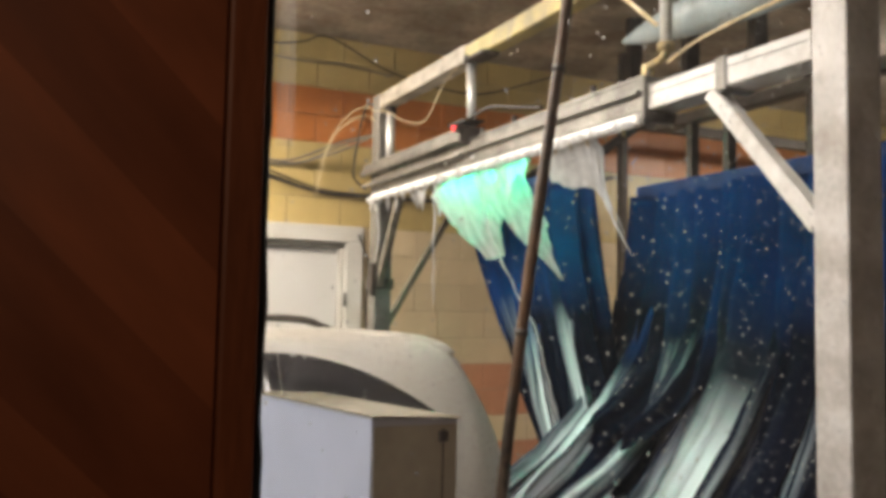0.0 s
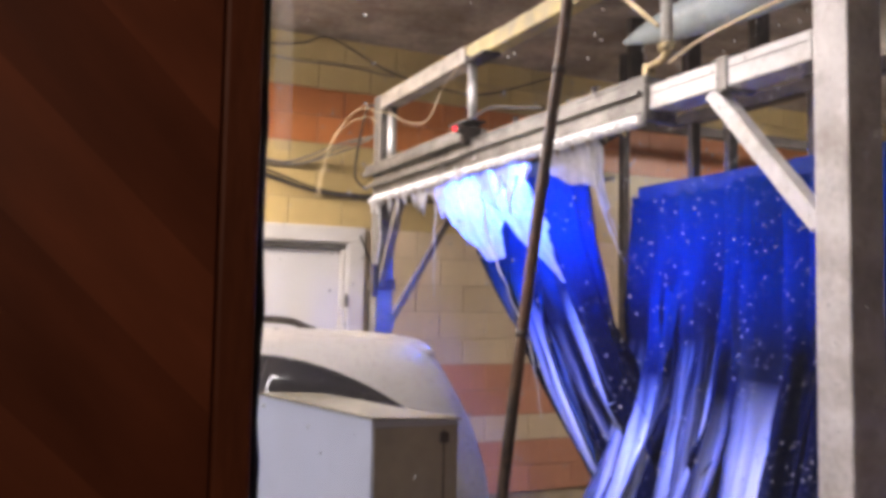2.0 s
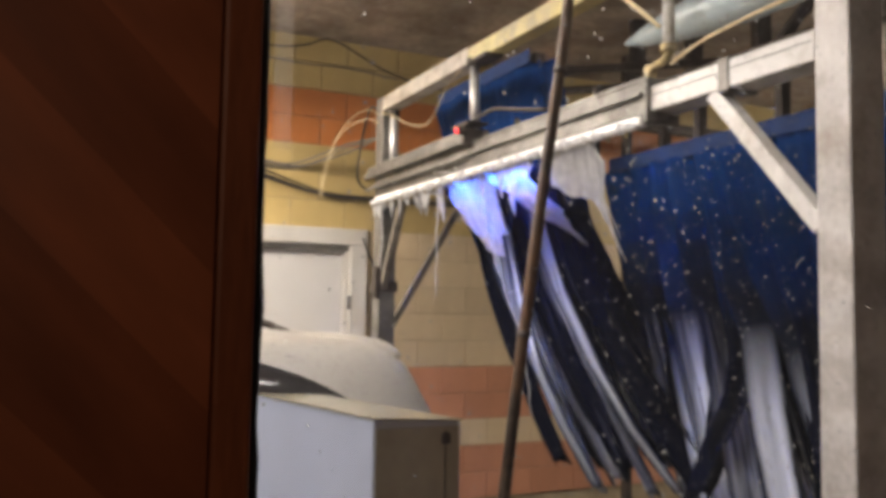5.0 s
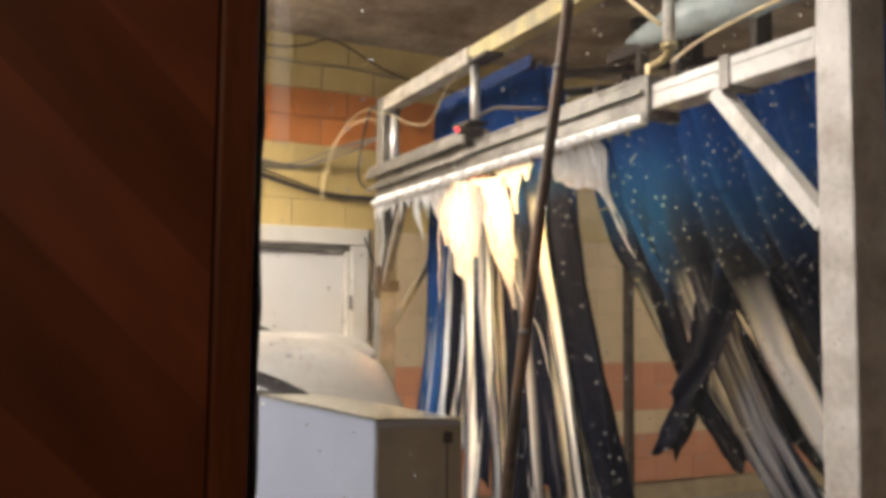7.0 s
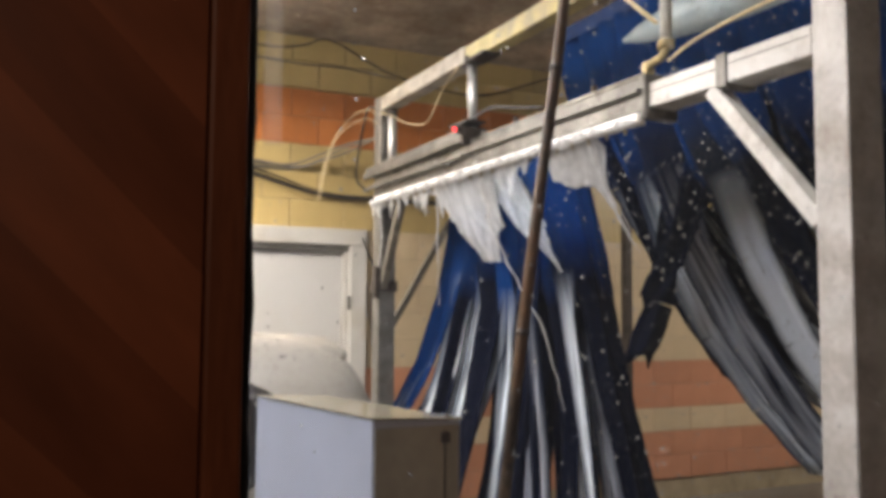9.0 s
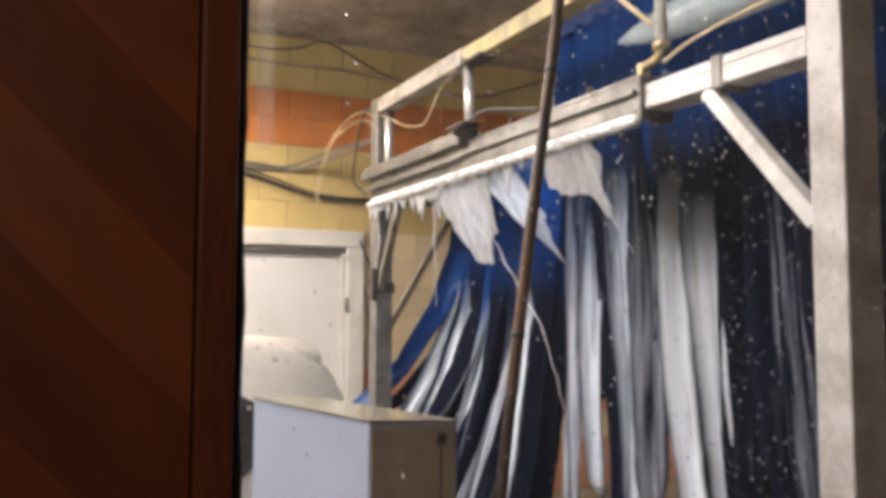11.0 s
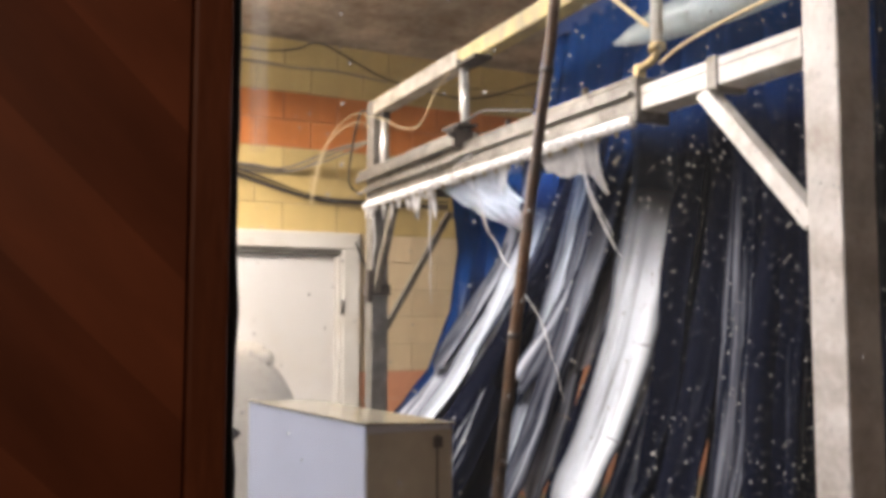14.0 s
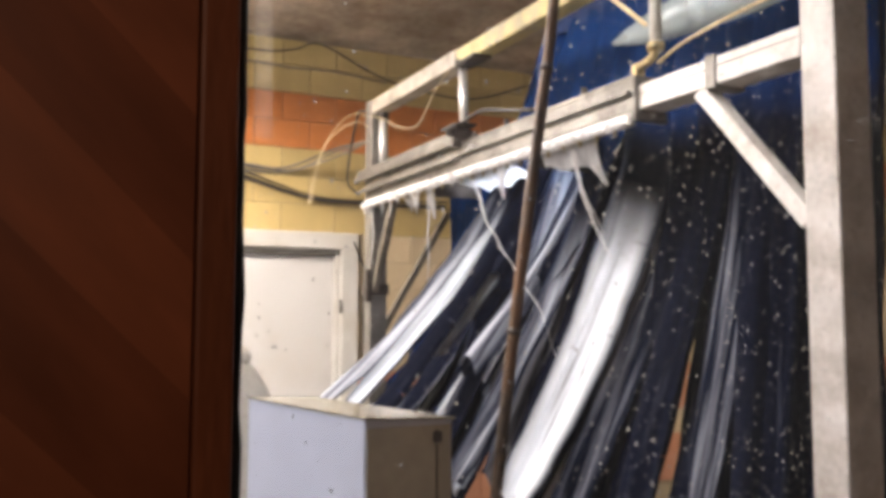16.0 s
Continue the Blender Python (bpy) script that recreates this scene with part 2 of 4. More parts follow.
M_POST = mat("grimy painted steel", (0.55, 0.52, 0.485), 0.45, var=0.16, scale=7, fine=70, bump=0.12, dirt=(0.22, 0.17, 0.12), dirt_amount=0.7)
M_WHITE = mat("white painted steel", (0.66, 0.635, 0.595), 0.36, var=0.12, scale=6, fine=60, bump=0.10, dirt=(0.22, 0.17, 0.11), dirt_amount=0.75)
M_GRIME = mat("grimy off-white steel", (0.56, 0.51, 0.43), 0.5, var=0.2, scale=10, fine=60, bump=0.2, dirt=(0.22, 0.16, 0.10), dirt_amount=0.8)
M_YSTEEL = mat("flaking yellow steel", (0.62, 0.52, 0.22), 0.5, var=0.2, scale=9, fine=60, bump=0.2, dirt=(0.36, 0.30, 0.24), dirt_amount=0.85)
M_DARK = mat("dark grimy steel", (0.075, 0.060, 0.05), 0.55, metal=0.4, var=0.3, scale=10, bump=0.2)
M_RUST = mat("rusty brown pole", (0.088, 0.060, 0.038), 0.45, metal=0.3, var=0.5, scale=14, fine=90, bump=0.4, dirt=(0.22, 0.10, 0.035), dirt_amount=0.6)
M_BRASS = mat("dull brass", (0.42, 0.33, 0.17), 0.45, metal=0.7, var=0.35, scale=30, dirt=(0.3, 0.27, 0.2), dirt_amount=0.7)
M_CHROME = mat("galvanised pipe", (0.74, 0.73, 0.70), 0.42, metal=0.6, var=0.15, scale=20)
M_PIPE = mat("white plastic pipe", (0.78, 0.77, 0.72), 0.3, var=0.1, scale=12, dirt=(0.3, 0.24, 0.12), dirt_amount=0.6)
M_HOSE = mat("pale yellow hose", (0.72, 0.58, 0.34), 0.3, var=0.15, scale=20, bump=0.05)
M_CABLE = mat("black cable", (0.045, 0.035, 0.028), 0.5, var=0.2, bump=0.1)
M_GREYCABLE = mat("grey cable", (0.2, 0.17, 0.13), 0.5, var=0.2, bump=0.1)
M_DOOR = mat("white door paint", (0.61, 0.59, 0.565), 0.35, var=0.05, scale=3, fine=50, bump=0.05, dirt=(0.5, 0.43, 0.33), dirt_amount=0.35)
M_DOORFRAME = mat("white frame paint", (0.60, 0.575, 0.53), 0.4, var=0.08, scale=4, dirt=(0.42, 0.35, 0.25), dirt_amount=0.5)
M_CABINET = mat("grey-blue cabinet paint", (0.43, 0.45, 0.52), 0.5, var=0.05, scale=3, fine=25, bump=0.02, spec=0.3, dirt=(0.36, 0.35, 0.34), dirt_amount=0.35)
M_FRONT = mat("tan-grey sheet metal", (0.40, 0.365, 0.285), 0.45, var=0.10, scale=4, fine=50, bump=0.05, dirt=(0.26, 0.22, 0.15), dirt_amount=0.5)
# the yellow wall's reflection is put into the lid's tan colour
M_LID = mat("wet sheet metal, wall reflection in its colour", (0.27, 0.235, 0.165), 0.16, var=0.22, scale=8, fine=60, bump=0.05, dirt=(0.42, 0.38, 0.28), dirt_amount=0.6, spec=0.7)
M_CAR = mat("white car paint", (0.37, 0.345, 0.305), 0.3, var=0.05, scale=4, fine=90, bump=0.06, dirt=(0.36, 0.33, 0.28), dirt_amount=0.5)
M_CARGLASS = mat("tinted car glass", (0.045, 0.040, 0.042), 0.08, var=0.1, bump=0.0, spec=0.9)
M_TYRE = mat("tyre rubber", (0.02, 0.02, 0.02), 0.8, var=0.2)
M_RIM = mat("alloy", (0.5, 0.5, 0.5), 0.3, metal=0.9)
M_TAIL = mat("red lamp plastic", (0.4, 0.015, 0.012), 0.15, var=0.1, bump=0.0)
# tubes of the assumed unseen fixtures, strong enough to brighten the ceiling
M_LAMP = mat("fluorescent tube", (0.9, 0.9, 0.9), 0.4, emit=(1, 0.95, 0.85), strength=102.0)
M_STRIP = mat("white light strip", (0.85, 0.83, 0.8), 0.5, var=0.2, scale=30, emit=(1.0, 0.93, 0.86), strength=0.9)
sn, sl = M_STRIP.node_tree.nodes, M_STRIP.node_tree.links
patch, level = sn.new("ShaderNodeTexNoise"), sn.new("ShaderNodeMapRange")
patch.inputs["Scale"].default_value, patch.inputs["Detail"].default_value = 22, 4
level.inputs["From Min"].default_value, level.inputs["From Max"].default_value = 0.38, 0.62
level.inputs["To Min"].default_value, level.inputs["To Max"].default_value = 0.05, 1.0
sl.new(patch.outputs["Fac"], level.inputs["Value"])
sl.new(level.outputs[0], sn["Principled BSDF"].inputs["Emission Strength"])
# see-through pale blue that imitates a sheen above the arch
M_SHEEN = mat("pale blue see-through sheen", (0.70, 0.82, 0.84), 0.25, var=0.12, scale=6, dirt=(0.62, 0.56, 0.34), dirt_amount=0.5)
dn, dl = M_SHEEN.node_tree.nodes, M_SHEEN.node_tree.links
clear, blend = dn.new("ShaderNodeBsdfTransparent"), dn.new("ShaderNodeMixShader")
blend.inputs[0].default_value = 0.45
dl.new(dn["Principled BSDF"].outputs[0], blend.inputs[1])
dl.new(clear.outputs[0], blend.inputs[2])
dl.new(blend.outputs[0], dn["Material Output"].inputs[0])
M_BLUESTEEL = mat("blue cloth header", (0.0055, 0.037, 0.155), 0.75, var=0.2, scale=14, bump=0.3)
M_FOAM = foam_mat("wet foam", (0.88, 0.87, 0.86))
TOP_BLUE = (0.0055, 0.037, 0.155)
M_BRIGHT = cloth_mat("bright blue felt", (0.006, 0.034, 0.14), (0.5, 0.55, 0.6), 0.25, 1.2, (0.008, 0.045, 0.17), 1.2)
M_NAVY = cloth_mat("navy felt", TOP_BLUE, (0.10, 0.11, 0.15), 0.03, 1.1, (0.0035, 0.005, 0.014), 0.34)
M_FAINT = cloth_mat("navy felt with thin foam", TOP_BLUE, (0.46, 0.48, 0.54), 0.62, 0.95, (0.007, 0.011, 0.028), 0.40)
M_DIM = cloth_mat("navy felt with a trace of foam", TOP_BLUE, (0.22, 0.23, 0.27), 0.45, 0.95, (0.0045, 0.007, 0.018), 0.36)
M_FOAMY = cloth_mat("foam-covered felt", TOP_BLUE, (0.80, 0.85, 0.92), 0.76, 0.88, (0.006, 0.012, 0.035), 0.45)
M_PALE = cloth_mat("felt thick with foam", TOP_BLUE, (0.84, 0.88, 0.94), 1.05, 0.95, (0.014, 0.018, 0.03), 0.40)
M_FROTH = cloth_mat("blue felt white with froth", TOP_BLUE, (0.78, 0.84, 0.90), 0.68, 0.70, (0.007, 0.015, 0.042), 0.55)
M_PANE = glass_pane("window glass")
M_DROP = drop_glass("water drop")
M_RED = mat("red indicator", (0.5, 0.02, 0.02), 0.3, emit=(1.0, 0.03, 0.04), strength=5.0, bump=0.0)
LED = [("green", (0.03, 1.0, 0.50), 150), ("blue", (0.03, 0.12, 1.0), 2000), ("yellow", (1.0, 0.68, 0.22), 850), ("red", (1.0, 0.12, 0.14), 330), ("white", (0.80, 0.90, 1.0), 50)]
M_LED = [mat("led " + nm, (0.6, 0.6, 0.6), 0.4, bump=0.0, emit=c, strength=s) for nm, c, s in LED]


# ---- mesh tools ----
def part(name, bm, material, parent=None, label="", smooth=False):
    me = bpy.data.meshes.new(name)
    bmesh.ops.recalc_face_normals(bm, faces=bm.faces)
    bm.to_mesh(me)
    bm.free()
    for ma in (material if isinstance(material, (list, tuple)) else [material]):
        me.materials.append(ma)
    if smooth:
        for p in me.polygons:
            p.use_smooth = True
    ob = new(name, me)
    if parent:
        ob.parent = parent
    if label:
        ob["label"] = label
    return ob


def box(bm, x0, x1, y0, y1, z0, z1, bevel=0.0, m=None):
    r = bmesh.ops.create_cube(bm, size=1)
    vs = r["verts"]
    bmesh.ops.scale(bm, vec=(x1 - x0, y1 - y0, z1 - z0), verts=vs)
    bmesh.ops.translate(bm, vec=((x0 + x1) / 2, (y0 + y1) / 2, (z0 + z1) / 2), verts=vs)
    if bevel:
        es = list({e for v in vs for e in v.link_edges})
        r = bmesh.ops.bevel(bm, geom=es, offset=bevel, segments=2, affect="EDGES", profile=0.5)
        vs = list({v for f in r["faces"] for v in f.verts} | {v for v in vs if v.is_valid})
    if m is not None:
        bmesh.ops.transform(bm, matrix=m, verts=[v for v in vs if v.is_valid])
    return bm


def boxes(*specs, bevel=0.004):
    bm = bmesh.new()
    for s in specs:
        box(bm, *s, bevel=bevel)
    return bm


def tube(pts, radius, sides=10, closed_ends=True, bm=None):
    """A round tube along points."""
    bm = bm or bmesh.new()
    pts = [Vector(p) for p in pts]
    rings, prev = [], None
    for i, p in enumerate(pts):
        d = (pts[min(i + 1, len(pts) - 1)] - pts[max(i - 1, 0)]).normalized()
        side = prev - d * prev.dot(d) if prev else d.orthogonal()
        side.normalize()
        prev = side
        up = d.cross(side)
        r = radius[i] if isinstance(radius, (list, tuple)) else radius
        rings.append([bm.verts.new(p + (side * math.cos(a) + up * math.sin(a)) * r) for a in (2 * math.pi * k / sides for k in range(sides))])
    for a, b in zip(rings, rings[1:]):
        for k in range(sides):
            bm.faces.new((a[k], a[(k + 1) % sides], b[(k + 1) % sides], b[k]))
    if closed_ends:
        bm.faces.new(rings[0][::-1])
        bm.faces.new(rings[-1])
    return bm


def smooth_curve(ctrl, n=8):
    """Points along a Catmull-Rom curve."""
    c = [Vector(p) for p in ctrl]
    c = [c[0] * 2 - c[1]] + c + [c[-1] * 2 - c[-2]]
    out = []
    for i in range(1, len(c) - 2):
        for k in range(n):
            t = k / n
            out.append(0.5 * ((2 * c[i]) + (c[i + 1] - c[i - 1]) * t + (2 * c[i - 1] - 5 * c[i] + 4 * c[i + 1] - c[i + 2]) * t * t + (3 * c[i] - c[i - 1] - 3 * c[i + 1] + c[i + 2]) * t ** 3))
    out.append(c[-2])
    return out


def strut(bm, a, b, w, h):
    """A square bar from a to b."""
    a, b = Vector(a), Vector(b)
    d = b - a
    box(bm, -w / 2, w / 2, -h / 2, h / 2, 0, d.length, 0.003, Matrix.Translation(a) @ d.to_track_quat("Z", "Y").to_matrix().to_4x4())
    return bm


def thing(name, label, category, m=None, group="", kind=""):
    ob = new(name)
    if m is not None:
        ob.matrix_world = m
    return tagged(ob, label, category, group, kind)


# ---- structure ----
tagged(part("floor", boxes((-7, 12, -3.6, 6.3, -0.2, 0), bevel=0), M_FLOOR), "wet grey concrete floor of the wash tunnel", "floor", kind="structure")
tagged(part("ceiling", boxes((-7, 12, 0.62, 6.3, CEIL, CEIL + 0.2), bevel=0), M_CEIL), "stained brown-grey concrete ceiling over the tunnel", "ceiling", kind="structure")
far_wall = tagged(part("wall_north", boxes((-7, 0.62, WALL_Y + 0.012, 6.2, 0, CEIL), (0.62, 2.13, WALL_Y + 0.012, 6.2, 2.13, CEIL), (2.13, 12, WALL_Y + 0.012, 6.2, 0, CEIL), bevel=0), M_MORTAR),
                  "tiled tunnel wall with yellow and orange bands", "wall", kind="structure")
for nm, x0, x1 in (("wall_west", -7.2, -7.0), ("wall_east", 12.0, 12.2)):
    tagged(part(nm, boxes((x0, x1, -3.6, 6.3, 0, CEIL), bevel=0), M_TAN), "plain tan end wall of the tunnel", "wall", kind="structure")

# window wall between the waiting room and the tunnel: opening from x 0.118 to 2.3, z 0.95 to 2.45
WY = 0.45
tagged(part("wall_south", boxes((-7, 0.06, WY + 0.03, 0.6, 0, CEIL), (2.36, 12, WY + 0.03, 0.6, 0, CEIL), (0.06, 2.36, WY + 0.03, 0.6, 0, 0.9), (0.06, 2.36, WY + 0.03, 0.6, 2.5, CEIL), bevel=0), M_PLASTER),
       "wall between waiting room and wash tunnel", "wall", kind="structure")
for nm, sp in (("wall_room_back", (-2.2, 3.6, -3.4, -3.2, 0, 2.8)), ("wall_room_left", (-2.4, -2.2, -3.4, WY + 0.03, 0, 2.8)), ("wall_room_right", (3.6, 3.8, -3.4, WY + 0.03, 0, 2.8)), ("ceiling_room", (-2.4, 3.8, -3.4, WY + 0.03, 2.8, 2.9))):
    tagged(part(nm, boxes(sp, bevel=0), M_PLASTER), "dim painted plaster of the waiting room", "wall" if "wall" in nm else "ceiling", kind="structure")

# wood panelling beside the window, with a trim strip and rubber seal
panel = thing("wood_panel", "dark red-brown wooden panel with trim beside the window", "panel")
edges = [-9, 1.508, 1.548, 1.633, 1.701, 1.775, 1.86, 1.93, 9]       # x + z at the edges of the diagonal bands, alternately darker
for k, (lo, hi) in enumerate(zip(edges, edges[1:])):
    bm = boxes((-1.2, 0.0858, WY - 0.012, WY + 0.026, 0.0, 2.78), bevel=0)
    for d, flip in ((lo, -1), (hi, 1)):
        bmesh.ops.bisect_plane(bm, geom=bm.verts[:] + bm.edges[:] + bm.faces[:], plane_co=(0, 0, d), plane_no=(flip, 0, flip), clear_outer=True)
    part("panel_band", bm, (M_WOOD_DARK, M_WOOD)[k % 2], panel)
part("trim_strip", boxes((0.0872, 0.1075, WY - 0.012, WY + 0.026, 0.0, 2.78), bevel=0.0025), M_TRIM, panel)
bm = bmesh.new()
rng = random.Random(3)
pts = [(0.1105 + rng.uniform(-0.0007, 0.0007), WY + 0.006, 0.9 + 0.02 * k) for k in range(94)]
tube(pts, [0.0045 + rng.uniform(-0.0006, 0.0008) for _ in pts], 8, bm=bm)
part("rubber_seal", bm, M_RUBBER, panel, "black rubber window seal", True)

window = tagged(new("window_1"), "fixed viewing window splashed with water drops", "window", kind="structure")
part("window_frame", boxes((0.06, 0.113, 0.5, 0.56, 0.9, 2.5), (2.3, 2.36, 0.5, 0.56, 0.9, 2.5), (0.113, 2.3, 0.5, 0.56, 0.9, 0.95), (0.113, 2.3, 0.5, 0.56, 2.45, 2.5)), M_RUBBER, window)
bm = bmesh.new()
bm.faces.new([bm.verts.new(p) for p in ((0.113, 0.530, 0.95), (2.3, 0.530, 0.95), (2.3, 0.530, 2.45), (0.113, 0.530, 2.45))])
pane = part("pane", bm, M_PANE, window)
bm = bmesh.new()
sm = [[bm.verts.new((0.1365 + 0.0006 * math.sin(k * 1.7) + j * (0.010 + 0.002 * math.sin(k)), 0.5285, 2.3 - k * 0.04)) for j in (0, 1)] for k in range(16)]
for a_, b_ in zip(sm, sm[1:]):
    bm.faces.new((a_[0], a_[1], b_[1], b_[0]))
part("pale_streak", bm, glass_pane("pale streak", 0.02, 0.13), window, "whitish translucent streak down the pane")
pane.visible_shadow = False

# the drops on the tunnel side of the pane
rng = random.Random(11)
bm = bmesh.new()


def drop(x, z, r):
    top = bm.verts.new((x, 0.5335 + r * 0.55, z - r * 0.15))
    ring = [bm.verts.new((x + r * math.cos(a) * rng.uniform(0.8, 1.1), 0.5335, z + r * 1.15 * math.sin(a))) for a in (k * math.pi / 4 for k in range(8))]
    mid = [bm.verts.new((x + (v.co.x - x) * 0.7, 0.5335 + r * 0.4, z + (v.co.z - z) * 0.7)) for v in ring]
    for k in range(8):
        j = (k + 1) % 8
        bm.faces.new((ring[k], ring[j], mid[j], mid[k]))
        bm.faces.new((mid[k], mid[j], top))
    bm.faces.new(ring[::-1])


for _ in range(4400):
    x = rng.uniform(0.12, 0.80)
    z = rng.uniform(1.36, 1.92)
    if rng.random() > 0.28 + 0.72 * max(0.0, min(1.0, (x - 0.33) / 0.12)):
        continue
    drop(x, z, 0.00035 + 0.0009 * rng.random() ** 3)
tagged(part("water_drops", bm, M_DROP, None, "", True), "clear water drops clinging to the window pane", "water", kind="stuff")


# ---- far door ----
def far_door():
    d = thing("door_1", "white panelled steel door in a white frame, closed", "door", kind="structure")
    y = WALL_Y
    part("door_frame", boxes((0.62, 0.75, y - 0.05, y + 0.15, 0, 2.06), (2.06, 2.19, y - 0.05, y + 0.15, 0, 2.06), (0.62, 2.19, y - 0.05, y + 0.15, 2.06, 2.18), bevel=0.012), M_DOORFRAME, d)
    # the shadow line in the door recess is put into this grey stop
    part("stop", boxes((0.75, 2.06, y - 0.015, y + 0.13, 2.02, 2.06), bevel=0.01), M_ALU, d, "head stop coloured grey as the recess's shadow line")
    part("side_stop", boxes((0.75, 0.78, y - 0.005, y + 0.13, 0, 2.02), bevel=0.01), M_DOORFRAME, d)
    part("side_stop", boxes((2.025, 2.06, y - 0.005, y + 0.13, 0, 2.02), bevel=0.01), M_DOORFRAME, d)
    part("leaf", boxes((0.782, 2.023, y + 0.04, y + 0.09, 0.01, 2.018), bevel=0.006), M_DOOR, d)
    part("hinge", tube([(2.05, y - 0.058, 1.6), (2.05, y - 0.058, 1.7)], 0.010), M_ALU, d, "", True)
    return d


far_door()


# ---- foam arch ----
def foam_arch():
    a = thing("foam_arch", "white painted steel wash arch carrying a foam bar", "arch")
    part("near_post", boxes((GX, GX + 0.12, 1.40, 1.502, 0, 2.95), bevel=0.006), M_POST, a)
    part("near_post_plate", boxes((GX - 0.06, GX + 0.18, 1.34, 1.56, 0.001, 0.015)), M_ALU, a)
    part("far_post", boxes((GX, GX + 0.10, 4.46, 4.56, 0, 2.80), bevel=0.006), M_ALU, a)
    part("far_post_plate", boxes((GX - 0.06, GX + 0.18, 4.40, 4.62, 0.001, 0.015)), M_ALU, a)
    part("standpipe", tube([(GX + 0.05, 4.40, 2.36), (GX + 0.05, 4.40, 2.70)], 0.024, 14), M_CHROME, a, "galvanised standpipe beside the far post", True)
    part("standpipe_elbow", tube([(GX + 0.05, 4.40, 2.67), (GX + 0.05, 4.405, 2.715), (GX + 0.05, 4.45, 2.73)], 0.029, 12), M_DARK, a, "", True)
    part("far_post_strap", boxes((GX - 0.012, GX + 0.112, 4.452, 4.572, 1.70, 1.76), (GX - 0.03, GX, 4.44, 4.47, 1.66, 1.84)), M_DARK, a)
    part("top_beam", boxes((GX, GX + 0.085, 3.42, 4.46, 2.715, 2.795), bevel=0.006), M_GRIME, a, "dirty off-white beam")
    part("top_beam_yellow", boxes((GX + 0.004, GX + 0.081, 1.502, 3.42, 2.715, 2.79), bevel=0.006), M_YSTEEL, a, "yellow paint flaking to white primer")
    part("cross_beam", boxes((GX, GX + 0.10, 1.502, 2.13, 2.235, 2.315), bevel=0.005), M_WHITE, a)
    part("beam_seam", boxes((GX - 0.0015, GX + 0.001, 1.51, 1.785, 2.286, 2.2885), (GX - 0.0015, GX + 0.001, 1.835, 2.12, 2.283, 2.2855), bevel=0), M_DARK, a, "dark seam along the beam")
    part("beam_clamp", boxes((GX - 0.008, GX + 0.108, 1.79, 1.83, 2.225, 2.322)), M_ALU, a)
    bm = bmesh.new()
    strut(bm, (GX + 0.03, 1.87, 2.235), (GX + 0.03, 1.50, 1.82), 0.05, 0.045)
    part("near_brace", bm, M_WHITE, a)
    bm = bmesh.new()
    strut(bm, (GX + 0.03, 4.20, 2.19), (GX + 0.03, 4.47, 1.72), 0.04, 0.04)
    part("far_brace", bm, M_BRACE, a, "grey grimy brace")
    # foam bar: upper cover, channel with lips, end cap
    part("bar_channel", boxes((GX - 0.01, GX + 0.015, 2.15, 4.52, 2.232, 2.335), (GX - 0.01, GX + 0.26, 2.15, 4.52, 2.335, 2.352), (GX - 0.03, GX - 0.01, 2.15, 4.52, 2.285, 2.30), bevel=0.003), M_BAR, a)
    part("bar_cover", boxes((GX - 0.035, GX + 0.05, 3.36, 4.60, 2.353, 2.405), (GX - 0.05, GX - 0.033, 3.36, 4.60, 2.335, 2.372), (GX - 0.045, GX - 0.03, 3.36, 4.60, 2.270, 2.288), bevel=0.006), M_BAR, a)
    part("cover_cap", boxes((GX - 0.052, GX + 0.055, 3.335, 3.358, 2.325, 2.41), bevel=0.006), M_DARK, a, "black end cap")
    # added baffles limit how far the colour lamps' light spreads along the bar
    for y in (2.77, 3.66):
        part("baffle", boxes((GX + 0.018, GX + 0.27, y, y + 0.006, 2.15, 2.334), bevel=0.001), M_DARK, a, "added dark sheet baffle that blocks the colour lamps")
    for k in range(22):
        y = 2.25 + k * 0.1
        part("nozzle", tube([(GX, y, 2.192), (GX, y, 2.172)], [0.008, 0.004], 8), M_BRASS, a, "small brass spray nozzle", True)
    part("bar_end", boxes((GX - 0.016, GX + 0.116, 2.128, 2.152, 2.20, 2.345), bevel=0.006), M_BAR, a)
    part("nozzle_rail", boxes((GX - 0.014, GX + 0.014, 2.16, 4.52, 2.19, 2.231), bevel=0.006), M_WHITE, a)
    part("light_strip", boxes((GX - 0.019, GX - 0.0145, 2.17, 4.50, 2.200, 2.224), bevel=0.001), M_STRIP, a, "white light strip along the rail")
    for k in range(7):
        y = 2.45 + k * 0.27
        bm = tube([(GX + 0.02, y, 2.352), (GX + 0.02, y, 2.385)], 0.012, 8)
        part("bolt", bm, M_DARK, a, "", True)
    # hangers between top beam and bar
    part("hanger", tube([(GX + 0.03, 3.40, 2.73), (GX + 0.03, 3.385, 2.40)], 0.021, 14), M_CHROME, a, "shiny galvanised hanger pipe", True)
    part("hanger_collar", tube([(GX + 0.03, 3.40, 2.705), (GX + 0.03, 3.40, 2.74)], 0.034, 14), M_DARK, a, "", True)
    part("hanger_clamp", boxes((GX - 0.05, GX + 0.05, 3.30, 3.47, 2.418, 2.432)), M_DARK, a)
    part("hanger_clamp", boxes((GX - 0.02, GX + 0.07, 3.20, 3.37, 2.70, 2.716)), M_DARK, a)
    return a


foam_arch()

